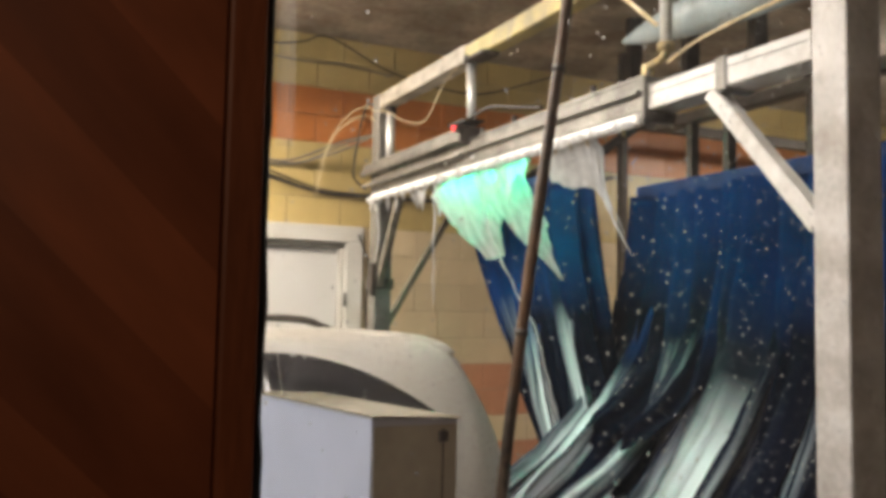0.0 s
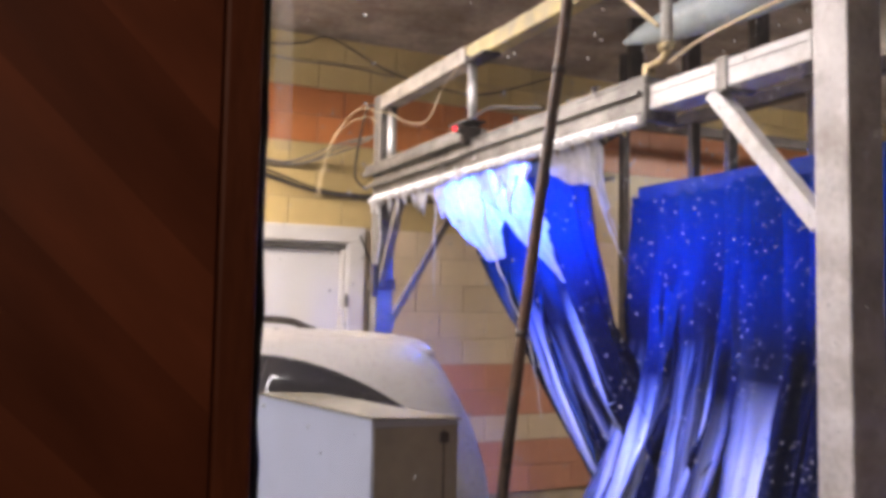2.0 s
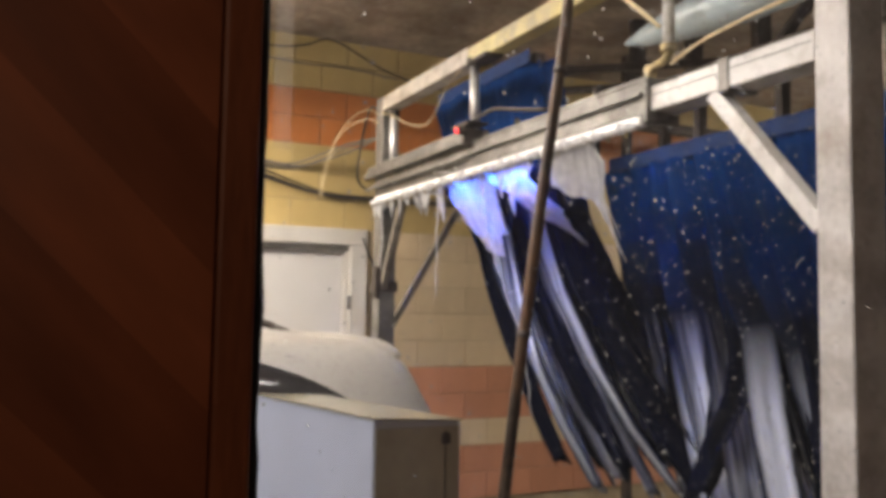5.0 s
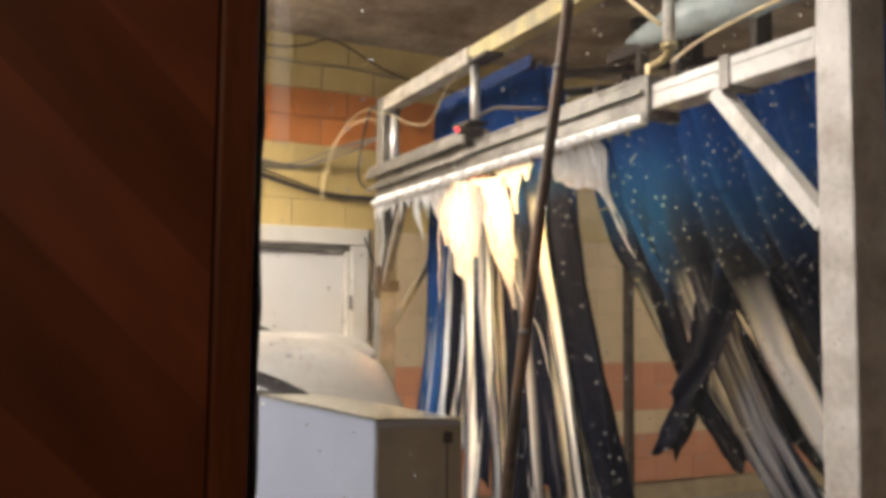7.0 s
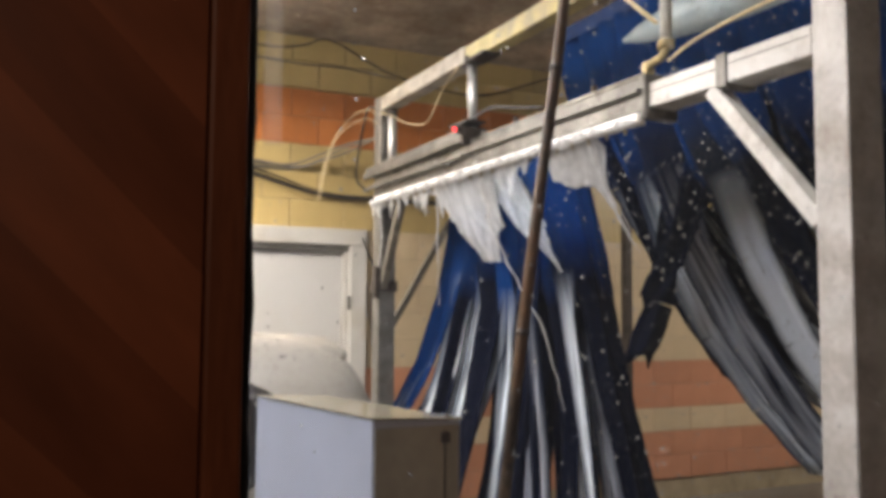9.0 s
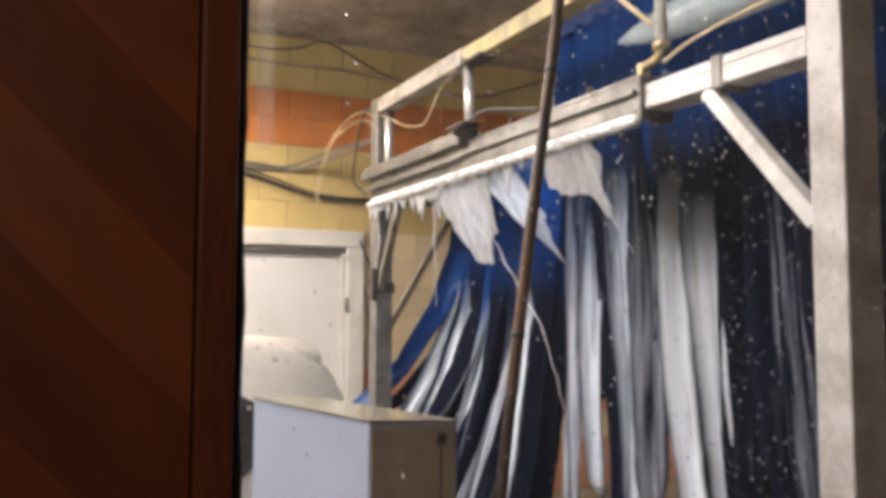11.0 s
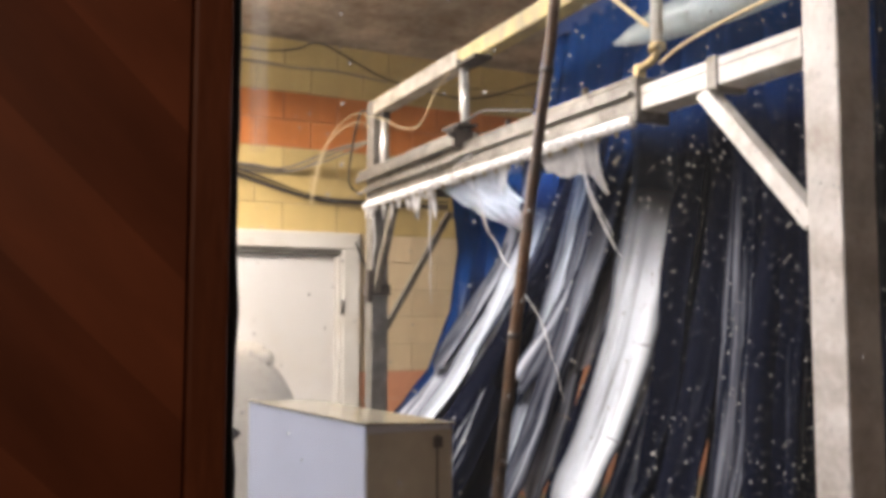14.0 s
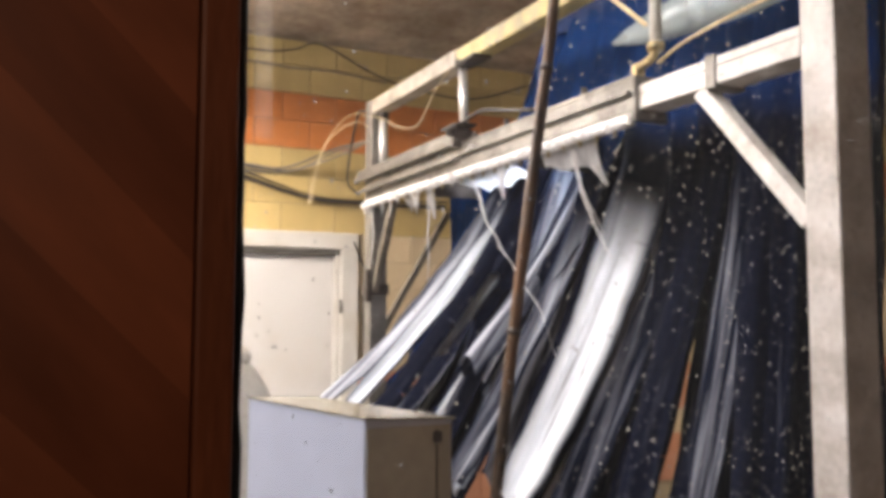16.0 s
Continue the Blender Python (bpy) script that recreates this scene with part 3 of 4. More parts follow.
# riser pipe with brass elbow
riser = thing("riser_pipe", "white plastic riser pipe with a brass elbow at the foam bar", "pipe")
part("pipe", tube([(GX + 0.03, 2.08, CEIL), (GX + 0.03, 2.08, 2.43)], 0.019, 12), M_PIPE, riser, "", True)
part("collar", tube([(GX + 0.03, 2.08, 2.415), (GX + 0.03, 2.08, 2.44)], 0.027, 12), M_BRASS, riser, "", True)
part("elbow", tube(smooth_curve([(GX + 0.03, 2.08, 2.425), (GX + 0.03, 2.085, 2.405), (GX + 0.03, 2.11, 2.392), (GX + 0.03, 2.175, 2.382)], 5), 0.0135, 12), M_BRASS, riser, "brass elbow", True)
part("valve", boxes((GX + 0.012, GX + 0.048, 2.155, 2.18, 2.352, 2.395)), M_BRASS, riser)
tagged(part("stay_wire", tube([(GX, 2.52, 2.86), (GX + 0.01, 2.10, 2.50)], 0.008, 8), M_HOSE, None, "", True), "pale stay rod running down to the riser pipe", "rod")

# red indicator at the end of the bar cover
red = thing("indicator_light", "small red indicator light on the foam bar", "lamp", pose(GX - 0.06, 3.335, 2.385))
part("lens", tube([(-0.028, -0.008, 0), (-0.034, -0.014, 0.0)], [0.010, 0.007], 10), M_RED, red, "glowing red lens", True)
part("socket", tube([(0.02, 0.0, 0), (-0.028, -0.008, 0)], 0.016, 10), M_DARK, red, "", True)

# see-through tube added to stand in for a pale blue sheen above the arch
tagged(part("sheen_tube", tube([(1.98, 0.66, 2.60), (1.98, 1.5, 2.60), (1.98, 2.0, 2.60), (1.98, 2.3, 2.605), (1.98, 2.47, 2.61), (1.98, 2.58, 2.613)], [0.085, 0.085, 0.080, 0.062, 0.035, 0.008], 24), M_SHEEN, None, "", True), "see-through tube standing in for a pale blue sheen above the arch", "duct")
# added tube that stands in for the sheen's soft yellow lower edge
tagged(part("hose", tube(smooth_curve([(1.93, 2.27, 2.45), (1.91, 2.12, 2.475), (1.90, 1.92, 2.49), (1.90, 1.72, 2.50), (1.92, 1.2, 2.52), (1.95, 0.62, 2.56)], 6), 0.006, 8), M_HOSE, None, "", True), "pale yellow tube standing in for the sheen's yellow edge", "hose")

# second, darker arch behind, with its brace seen against the wall
def rear_frame():
    a = thing("rear_frame", "dark grimy steel frame behind the foam arch", "frame")
    for x, y in ((3.98, 5.2),):
        part("upright", boxes((x, x + 0.06, y, y + 0.06, 0, CEIL)), M_DARK, a)
    part("rail", boxes((3.6, 6.6, 5.2, 5.27, 3.0, 3.08)), M_DARK, a)
    bm = bmesh.new()
    strut(bm, (2.28, 4.60, 2.20), (1.83, 4.60, 1.45), 0.035, 0.035)
    strut(bm, (2.28, 4.60, 2.18), (3.9, 5.22, 2.6), 0.035, 0.035)
    strut(bm, (1.84, 4.60, 1.47), (1.80, 4.55, 1.44), 0.03, 0.03)
    part("brace", bm, M_BRACE, a, "grey weathered brace")
    return a


rear_frame()


# ---- cables and hoses ----
def cable(name, ctrl, r, material, label):
    return tagged(part(name, tube(smooth_curve(ctrl, 8), r, 7), material, None, "", True), label, "cable")


W = WALL_Y - 0.03
cable("cable", [(1.0, W, 3.46), (1.47, W, 3.45), (1.7, W, 3.49), (1.90, W, 3.55), (2.37, W, 3.36), (2.89, W, 3.28), (3.2, W, 3.30), (3.55, W, 3.42), (3.9, W, 3.55)], 0.0065, M_CABLE, "thin black cable sagging along the wall")
cable("cable", [(1.0, W, 3.36), (1.4, W, 3.36), (1.7, W, 3.35), (2.0, W, 3.36), (2.4, W, 3.33)], 0.006, M_GREYCABLE, "thin grey cable along the wall")
for k, (dz, r) in enumerate(((0, 0.012), (0.03, 0.007), (-0.028, 0.006))):
    cable("cable", [(0.9, W - 0.02 * k, 2.66 + dz), (1.40, W - 0.02 * k, 2.53 + dz), (1.83, W - 0.02 * k, 2.42 + dz * 0.6), (2.2, W - 0.02 * k, 2.405 + dz * 0.5), (2.9, W - 0.02 * k, 2.42 + dz)], r, M_CABLE, "thick black cable sagging across the wall")
for dz, dx in ((0, 0), (0.035, 0.04), (0.06, -0.03)):
    cable("cable", [(0.9, W, 2.60 + dz), (1.40 + dx, W, 2.59 + dz * 0.7), (1.66 + dx, W, 2.60 + dz * 0.4), (1.9, 5.6, 2.67 + dz), (1.95, 5.1, 2.70), (1.80, 4.62, 2.70 - dz)], 0.008, M_GREYCABLE, "grey cable looping from the wall to the arch")
cable("cable", [(GX + 0.01, 4.56, 2.75), (1.76, 4.75, 2.78), (1.80, 5.0, 2.6), (2.0, 5.6, 2.5), (2.2, W, 2.46)], 0.007, M_CABLE, "thin black cable between arch and wall")
cable("cable", [(GX - 0.01, 3.46, 2.70), (GX - 0.01, 3.62, 2.64), (GX - 0.01, 3.80, 2.52), (GX - 0.01, 4.05, 2.56), (GX - 0.01, 4.25, 2.64), (GX - 0.01, 4.45, 2.70)], 0.0032, M_HOSE, "pale hose hanging in a loop under the top beam")
for off in (0.0, 0.05):
    cable("hose", [(GX - 0.005, 4.50, 2.70 - off), (1.70, 4.60, 2.745 - off), (1.66, 4.75, 2.73 - off * 0.9), (1.60, 4.92 - off, 2.60), (1.56, 5.0 - off, 2.40), (1.545, 5.02 - off, 2.26)], 0.0024, M_HOSE, "pale yellow hose bending down from the arch")
cable("cable", [(GX - 0.01, 3.36, 2.43), (GX - 0.01, 3.15, 2.45), (GX - 0.01, 2.95, 2.41), (GX, 2.75, 2.37)], 0.008, M_CABLE, "black cable lying on the foam bar")
cable("cable", [(2.15, W - 0.02, 2.12), (2.2, W - 0.02, 2.0), (2.23, W - 0.02, 1.9), (2.22, W - 0.02, 1.6), (2.24, W - 0.02, 1.2)], 0.008, M_CABLE, "thin black cable beside the door")

# rusty pole standing by the window
pole_pts = smooth_curve([(0.625, 1.28, 0.0), (0.68, 1.28, 0.75), (0.733, 1.28, 1.284), (0.789, 1.28, 1.706), (0.826, 1.28, 1.95), (0.856, 1.28, 2.161), (0.90, 1.28, 2.6)], 10)
pole = thing("pole", "rusty brown steel pole leaning outside the window", "pole")
part("shaft", tube(pole_pts, 0.0105, 12), M_RUST, pole, "", True)
for k in (26, 44):
    p, q = pole_pts[k], pole_pts[k] + (pole_pts[k + 1] - pole_pts[k]).normalized() * 0.012
    part("band", tube([p, q], 0.0122, 12), M_DARK, pole, "", True)


# ---- cabinet beside the lane ----
def cabinet():
    turn = pose(0.509, 1.311, 0, 0, 0, 2.0)
    c = thing("control_cabinet", "grey-white sheet metal control cabinet beside the lane", "cabinet", turn)
    bm = bmesh.new()
    low = [bm.verts.new(p) for p in ((0, 0, 0.08), (0.160, 0, 0.08), (0.160, 0.69, 0.08), (0, 0.69, 0.08))]
    top = [bm.verts.new(p) for p in ((0, 0, 1.422), (0.160, 0, 1.414), (0.160, 0.69, 1.390), (0, 0.69, 1.397))]
    bm.faces.new(low[::-1])
    bm.faces.new(top)
    for k in range(4):
        bm.faces.new((low[k], low[(k + 1) % 4], top[(k + 1) % 4], top[k]))
    bmesh.ops.bevel(bm, geom=bm.edges[:], offset=0.004, segments=3, affect="EDGES", profile=0.5)
    part("body", bm, M_CABINET, c)
    bm = bmesh.new()
    rim = [(-0.003, -0.003, 1.4225), (0.163, -0.003, 1.4145), (0.163, 0.693, 1.3905), (-0.003, 0.693, 1.3975)]
    lid = [[bm.verts.new((x, y, z + dz)) for x, y, z in rim] for dz in (0.0, 0.003)]
    bm.faces.new(lid[0][::-1])
    bm.faces.new(lid[1])
    for k in range(4):
        bm.faces.new((lid[0][k], lid[0][(k + 1) % 4], lid[1][(k + 1) % 4], lid[1][k]))
    part("lid", bm, M_LID, c, "wet lid coloured tan like the reflected wall")
    part("plinth", boxes((0.01, 0.148, 0.01, 0.67, 0, 0.08)), M_DARK, c)
    # thin sheet added over the body to colour the front face tan-grey
    part("front_panel", boxes((0.004, 0.156, -0.0025, -0.0005, 0.085, 1.407), bevel=0.0008), M_FRONT, c, "tan-grey front panel")
    part("door_edge", boxes((0.128, 0.131, -0.0045, 0.001, 0.1, 1.40), bevel=0.001), M_DARK, c, "dark door joint")
    part("hinge", boxes((0.122, 0.138, -0.008, 0.001, 1.378, 1.396), bevel=0.002), M_DARK, c)
    return c


cabinet()


# ---- car ----
def make_car():
    car = thing("car", "white hatchback car, wet and covered in foam", "car", pose(0, 3.0, 0))
    # stations along x (rear end at x = 1.66): half width, underside, belt and roof height
    S = [(-2.55, 0.45, 0.42, 0.60, 0.62), (-2.45, 0.68, 0.30, 0.74, 0.76), (-2.1, 0.80, 0.24, 0.90, 0.93), (-1.6, 0.86, 0.22, 0.98, 1.02), (-1.35, 0.88, 0.22, 1.0, 1.08),
         (-0.9, 0.89, 0.22, 1.01, 1.36), (-0.55, 0.89, 0.22, 1.02, 1.47), (-0.1, 0.89, 0.22, 1.03, 1.515), (0.4, 0.88, 0.22, 1.04, 1.525), (0.8, 0.865, 0.23, 1.06, 1.52),
         (1.05, 0.83, 0.25, 1.08, 1.515), (1.20, 0.79, 0.28, 1.09, 1.495), (1.28, 0.74, 0.30, 1.08, 1.415), (1.37, 0.68, 0.34, 1.02, 1.16), (1.43, 0.58, 0.40, 0.80, 0.82), (1.435, 0.50, 0.48, 0.62, 0.63)]

    def ring(s):
        x, w, z0, zb, zr = s
        k = max(0.0, min(1.0, (zr - zb) / 0.4))
        wr = w * (0.97 - 0.235 * k)
        half = [(0, z0), (w * 0.8, z0), (w * 0.97, z0 + 0.1), (w, (z0 + zb) / 2), (w * 0.99, zb - 0.06), (w * 0.965, zb)]
        for f in (0.25, 0.5, 0.75, 0.92):
            half.append((w * 0.965 + (wr - w * 0.965) * f ** 1.3, zb + (zr - 0.05 * k - zb) * f))
        half += [(wr * 0.92, zr - 0.03 * k), (wr * 0.75, zr - 0.012 * k), (wr * 0.4, zr - 0.003 * k), (0, zr)]
        return [(x, -y, z) for y, z in half] + [(x, y, z) for y, z in half[-2:0:-1]]

    def finer(stations, n=3):
        pts = smooth_curve([Vector(s[:3]) for s in stations], n)
        pts2 = smooth_curve([Vector((s[0], s[3], s[4])) for s in stations], n)
        return [(p.x, p.y, p.z, q.y, q.z) for p, q in zip(pts, pts2)]

    fine = finer(S)
    bm = bmesh.new()
    rings = [[bm.verts.new(p) for p in ring(s)] for s in fine]
    n = len(rings[0])
    for a, b in zip(rings, rings[1:]):
        for k in range(n):
            bm.faces.new((a[k], a[(k + 1) % n], b[(k + 1) % n], b[k]))
    bm.faces.new(rings[0])
    bm.faces.new(rings[-1][::-1])
    body = part("body", bm, M_CAR, car, "", True)

    def at(x, f, side):
        """Point of the cabin side at x, a share f of the way from belt to roof."""
        s = min(fine, key=lambda q: abs(q[0] - x))
        i = [j for j in range(len(fine)) if fine[j] is s][0]
        j = max(0, min(len(fine) - 1, i + (1 if x > s[0] else -1)))
        o = fine[j]
        u = 0 if abs(o[0] - s[0]) < 1e-6 else (x - s[0]) / (o[0] - s[0])
        x_, w, z0, zb, zr = [s[k] + (o[k] - s[k]) * u for k in range(5)]
        kk = max(0.0, min(1.0, (zr - zb) / 0.4))
        wr = w * (0.97 - 0.235 * kk)
        return Vector((x, side * (w * 0.965 + (wr - w * 0.965) * f ** 1.3 + 0.006), zb + (zr - 0.05 * kk - zb) * f))

    def glass(x0, x1, top, bot, side, name):
        g = bmesh.new()
        cols = 10
        grid = [[g.verts.new(at(x0 + (x1 - x0) * i / cols, bot(i / cols) + (top(i / cols) - bot(i / cols)) * j / 5, side)) for j in range(6)] for i in range(cols + 1)]
        for i in range(cols):
            for j in range(5):
                g.faces.new((grid[i][j], grid[i + 1][j], grid[i + 1][j + 1], grid[i][j + 1]))
        bmesh.ops.solidify(g, geom=g.faces[:], thickness=0.004)
        return part(name, g, M_CARGLASS, body, "dark tinted side window", True)

    for side in (-1, 1):
        glass(-0.75, 0.02, lambda u: 0.35 + 0.6 * min(1, u * 1.6), lambda u: 0.05, side, "front_window")
        glass(0.05, 0.628, lambda u: 0.99, lambda u: 0.05, side, "rear_window")
        glass(0.63, 1.10, lambda u: 0.99 - 0.44 * u ** 2.0, lambda u: 0.05 + 0.48 * u ** 2, side, "quarter_window")
        if side > 0:
            bm = tube(smooth_curve([(-0.45, 0.42, 1.50), (-0.3, 0.42, 1.55), (0.3, 0.42, 1.548), (0.95, 0.42, 1.548), (1.10, 0.42, 1.515), (1.16, 0.42, 1.49)], 5), 0.015, 8)
            part("roof_rail", bm, M_DARK, body, "dark roof rail", True)
        lamp = boxes((1.28, 1.37, side * 0.60 - 0.06, side * 0.60 + 0.06, 0.80, 1.05), bevel=0.03)
        part("tail_lamp", lamp, M_TAIL, body, "red tail lamp", True)
        for x in (-1.75, 0.95):
            wheel = new("wheel")
            wheel.parent = car
            wheel.matrix_parent_inverse = Matrix.Identity(4)
            wheel.location = (x, side * 0.80, 0.32)
            t_ = bmesh.new()
            tube([(0, -0.10, 0), (0, -0.08, 0), (0, 0.08, 0), (0, 0.10, 0)], [0.27, 0.318, 0.318, 0.27], 28, bm=t_)
            part("tyre", t_, M_TYRE, wheel, "", True)
            part("rim", tube([(0, -0.105, 0), (0, 0.105, 0)], 0.2, 24), M_RIM, wheel, "", True)
    # spoiler lip over the tailgate
    sp = bmesh.new()
    prof = [(1.02, 1.522), (1.27, 1.508), (1.285, 1.497), (1.27, 1.478), (1.20, 1.44), (1.10, 1.45)]
    ys = [-0.54 + 1.08 * k / 12 for k in range(13)]
    rr = [[sp.verts.new((x - 0.05 * abs(y / 0.54) ** 3, y, z - 0.035 * abs(y / 0.54) ** 2.5)) for x, z in prof] for y in ys]
    for a, b in zip(rr, rr[1:]):
        for k in range(len(prof)):
            j = (k + 1) % len(prof)
            sp.faces.new((a[k], a[j], b[j], b[k]))
    sp.faces.new(rr[0])
    sp.faces.new(rr[-1][::-1])
    part("spoiler", sp, M_CAR, body, "white roof spoiler", True)
    gl = bmesh.new()
    gy = [-0.5 + k / 8 for k in range(9)]
    g1 = [[gl.verts.new((x - 0.03 * abs(y / 0.5) ** 2 + 0.004, y * w, z)) for y in gy] for x, w, z in ((1.295, 0.95, 1.395), (1.335, 1.0, 1.31), (1.372, 1.05, 1.21), (1.397, 1.08, 1.11))]
    for a, b in zip(g1, g1[1:]):
        for k in range(8):
            gl.faces.new((a[k], a[k + 1], b[k + 1], b[k]))
    bmesh.ops.solidify(gl, geom=gl.faces[:], thickness=0.004)
    part("tailgate_window", gl, M_CARGLASS, body, "dark tailgate glass", True)
    return car


car = make_car()


# ---- hanging cloth curtains ----
SEGMENTS = 6


def strip_meshes(name, length, width, seed, material):
    """The segments of a cloth strip hanging from its origin, folded and rippled, with a ragged end; each in its own space."""
    r = random.Random(seed)
    per, cols = 6, 6
    rows_ = per * SEGMENTS
    ph, fr, fold = r.uniform(0, 6), r.uniform(1.2, 2.4), r.uniform(0.010, 0.028)
    tw, th, shift = r.uniform(-0.8, 0.8), 0.005, r.uniform(-0.16, 0.14)

    def line(i):
        s = i / rows_
        slit = min(1.0, max(0.0, (s - 0.26) / 0.10))
        w = width * (1.42 - 0.42 * slit + slit * (0.12 * math.sin(ph + 5 * s) + 0.10 * noise.noise(Vector((s * 22, ph, 0))))) * (1 if s < 0.97 else 0.85)
        cx, ang, out = 0.010 * math.sin(ph + fr * 6 * s) * slit, tw * s * slit, []
        for j in range(cols + 1):
            u = j / cols - 0.5
            dx, dy = u * w, fold * (0.25 + 0.75 * slit) * math.sin(u * 7 + ph + s * 2) + 0.012 * math.sin(s * 7 + ph) * s
            out.append((cx + dx * math.cos(ang) - dy * math.sin(ang), dx * math.sin(ang) + dy * math.cos(ang), -length * s - (0.03 * math.cos(u * 6 + ph) if i == rows_ else 0)))
        return out

    made = []
    for k in range(SEGMENTS):
        z0 = length * k / SEGMENTS
        lines = [[(x, y, z + z0) for x, y, z in line(i)] for i in range(per * k, per * (k + 1) + 1)]
        bm = bmesh.new()
        A = [[bm.verts.new(p) for p in ln] for ln in lines]
        B = [[bm.verts.new((p[0], p[1] + th, p[2])) for p in ln] for ln in lines]
        for i in range(per):
            for j in range(cols):
                bm.faces.new((A[i][j], A[i][j + 1], A[i + 1][j + 1], A[i + 1][j]))
                bm.faces.new((B[i][j], B[i + 1][j], B[i + 1][j + 1], B[i][j + 1]))
            bm.faces.new((A[i][0], A[i + 1][0], B[i + 1][0], B[i][0]))
            bm.faces.new((A[i][cols], B[i][cols], B[i + 1][cols], A[i + 1][cols]))
        for i in ([0] if k == 0 else []) + ([per] if k == SEGMENTS - 1 else []):
            for j in range(cols):
                bm.faces.new((A[i][j], B[i][j], B[i][j + 1], A[i][j + 1]))
        # where this piece lies on the strip, so that colour and foam run on over the joints
        lay = bm.loops.layers.uv.new("along")
        side = bm.loops.layers.uv.new("across")
        share = {v: j / cols * 2 - 1 for grid in (A, B) for ln in grid for j, v in enumerate(ln)}
        for f in bm.faces:
            for lp in f.loops:
                lp[lay].uv = (lp.vert.co.x + seed * 0.013, lp.vert.co.z - z0 + shift)
                lp[side].uv = (share[lp.vert], 0)
        me = bpy.data.meshes.new(name)
        bmesh.ops.recalc_face_normals(bm, faces=bm.faces)
        bm.to_mesh(me)
        bm.free()
        me.materials.append(material)
        for p in me.polygons:
            p.use_smooth = True
        made.append(me)
    return made


STRIPS = []     # (segments, segment length, place on the rack, yaw, rows of sway at top and bottom, lag)


MAIN_PIVOT, MAIN_ARM = (3.33, 3.43), 1.0     # x and height of the shaft, and the reach of the crank arms on it
FAR_PIVOT, FAR_ARM = (3.58, 3.06), 1.42
ARMS = []       # (arm, its foot on the rack, the curtain)


def curtain(name, label, span, count, seed, sway_of, layers, reach, bold=-1, chord=0.0, widths=(0.10, 0.15), short=(1.3, 1.75)):
    """A rack with cloth strips; the rack runs along y from 0 to -span, the strips hang under it in rigid segments."""
    r = random.Random(seed)
    c = thing(name, label, "curtain")
    part("rack_rail", boxes((-0.03, 0.03, -span, 0, -0.03, 0.03), bevel=0.006), M_DARK, c, "dark steel rack rail")
    part("rack_rail", boxes((0.10, 0.15, -span, 0, -0.03, 0.03), bevel=0.006), M_DARK, c, "dark steel rack rail")
    part("header", boxes((-0.075, -0.068, -span - 0.02, 0.02, -0.035, 0.034), bevel=0.002), M_BLUESTEEL, c, "blue cloth header band")
    if chord:
        part("chord_beam", boxes((0.02, 0.09, -span, 0, chord - 0.03, chord + 0.03), bevel=0.006), M_DARK, c, "dark steel chord beam over the rack")
    for y in ((-0.24, -0.48, -0.95, -1.5) if chord else (-0.2, -span + 0.2)):
        if chord:
            part("hanger_bar", boxes((0.03, 0.08, y - 0.02, y + 0.02, 0.03, chord - 0.03), bevel=0.004), M_DARK, c, "dark steel hanger bar")
        if y < -0.5 * span or not chord:
            arm = part("crank_arm", boxes((-0.022, 0.022, -0.02, 0.02, 0, reach), bevel=0.005), M_DARK, c, "dark steel crank arm")
            ARMS.append((arm, (0.055, y + 0.045, chord), c))
    for layer, mats in enumerate(layers):
        for k in range(count):
            y = -span * (k + 0.5 + r.uniform(-0.25, 0.25)) / count
            length = r.uniform(2.05, 2.28) if layer == 0 or k > 0.42 * count else r.uniform(*short)
            wide = r.uniform(*widths) if not (layer == 0 and k == bold) else 0.21
            obs = []
            for me in strip_meshes("strip_segment", length, wide, r.randint(0, 9999), mats[k % len(mats)]):
                ob = new("strip_segment", me)
                ob.parent = c
                obs.append(ob)
            STRIPS.append((obs, length / SEGMENTS, (-0.05 + 0.05 * layer, y, -0.02), -68 + r.uniform(-12, 12), sway_of(k / max(1, count - 1), layer), r.uniform(0.75, 1.25), r.uniform(-3, 3)))
    return c


def blend_rows(far_end, near_end, u):
    """Sway of a strip at the share u from a curtain's far end to its near end: seconds, degrees at the top and at the bottom, positive towards the entry."""
    return [(t, a + (c - a) * u, b + (d - b) * u) for (t, a, b), (_, c, d) in zip(far_end, near_end)]


def sway_main(u, layer):
    """The main curtain swings towards the entry, drags back over the car and comes forward again."""
    far_end = [(0, 4, 46), (0.8, 3, 40), (1.5, 2, 30), (2.5, 0, 16), (3.5, -2, 3), (4.2, -4, -4), (5.3, -9, -18), (6.5, -12, -30), (7.5, -12, -38), (8.5, -11, -43), (9.2, -10, -40),
               (10.3, -7, -12), (11.3, 0, 5), (12.5, 3, 20), (13.5, 6, 29), (14.5, 9, 34), (15.2, 12, 36), (16, 15, 38)]
    near_end = [(0, 3, 30), (0.8, 2, 27), (1.5, 0, 24), (2.5, -4, 10), (3.5, -7, -7), (4.2, -10, -16), (5.3, -20, -34), (6.5, -24, -68), (7.5, -22, -70), (8.5, -18, -70), (9.2, -15, -66),
                (10.3, -8, -34), (11.3, -2, -6), (12.5, -1, -5), (13.5, 0, 0), (14.5, 1, 2), (15.2, 1, 3), (16, 1, 2)]
    rows = blend_rows(far_end, near_end, u ** 1.3)
    if layer == 2 and 0.28 < u < 0.45:      # some strips of the rear row hang free while the others are dragged back
        rows = [(t, a, b) if t < 5 or t > 11 else (t, -16, 18 + 20 * u) for t, a, b in rows]
    return rows


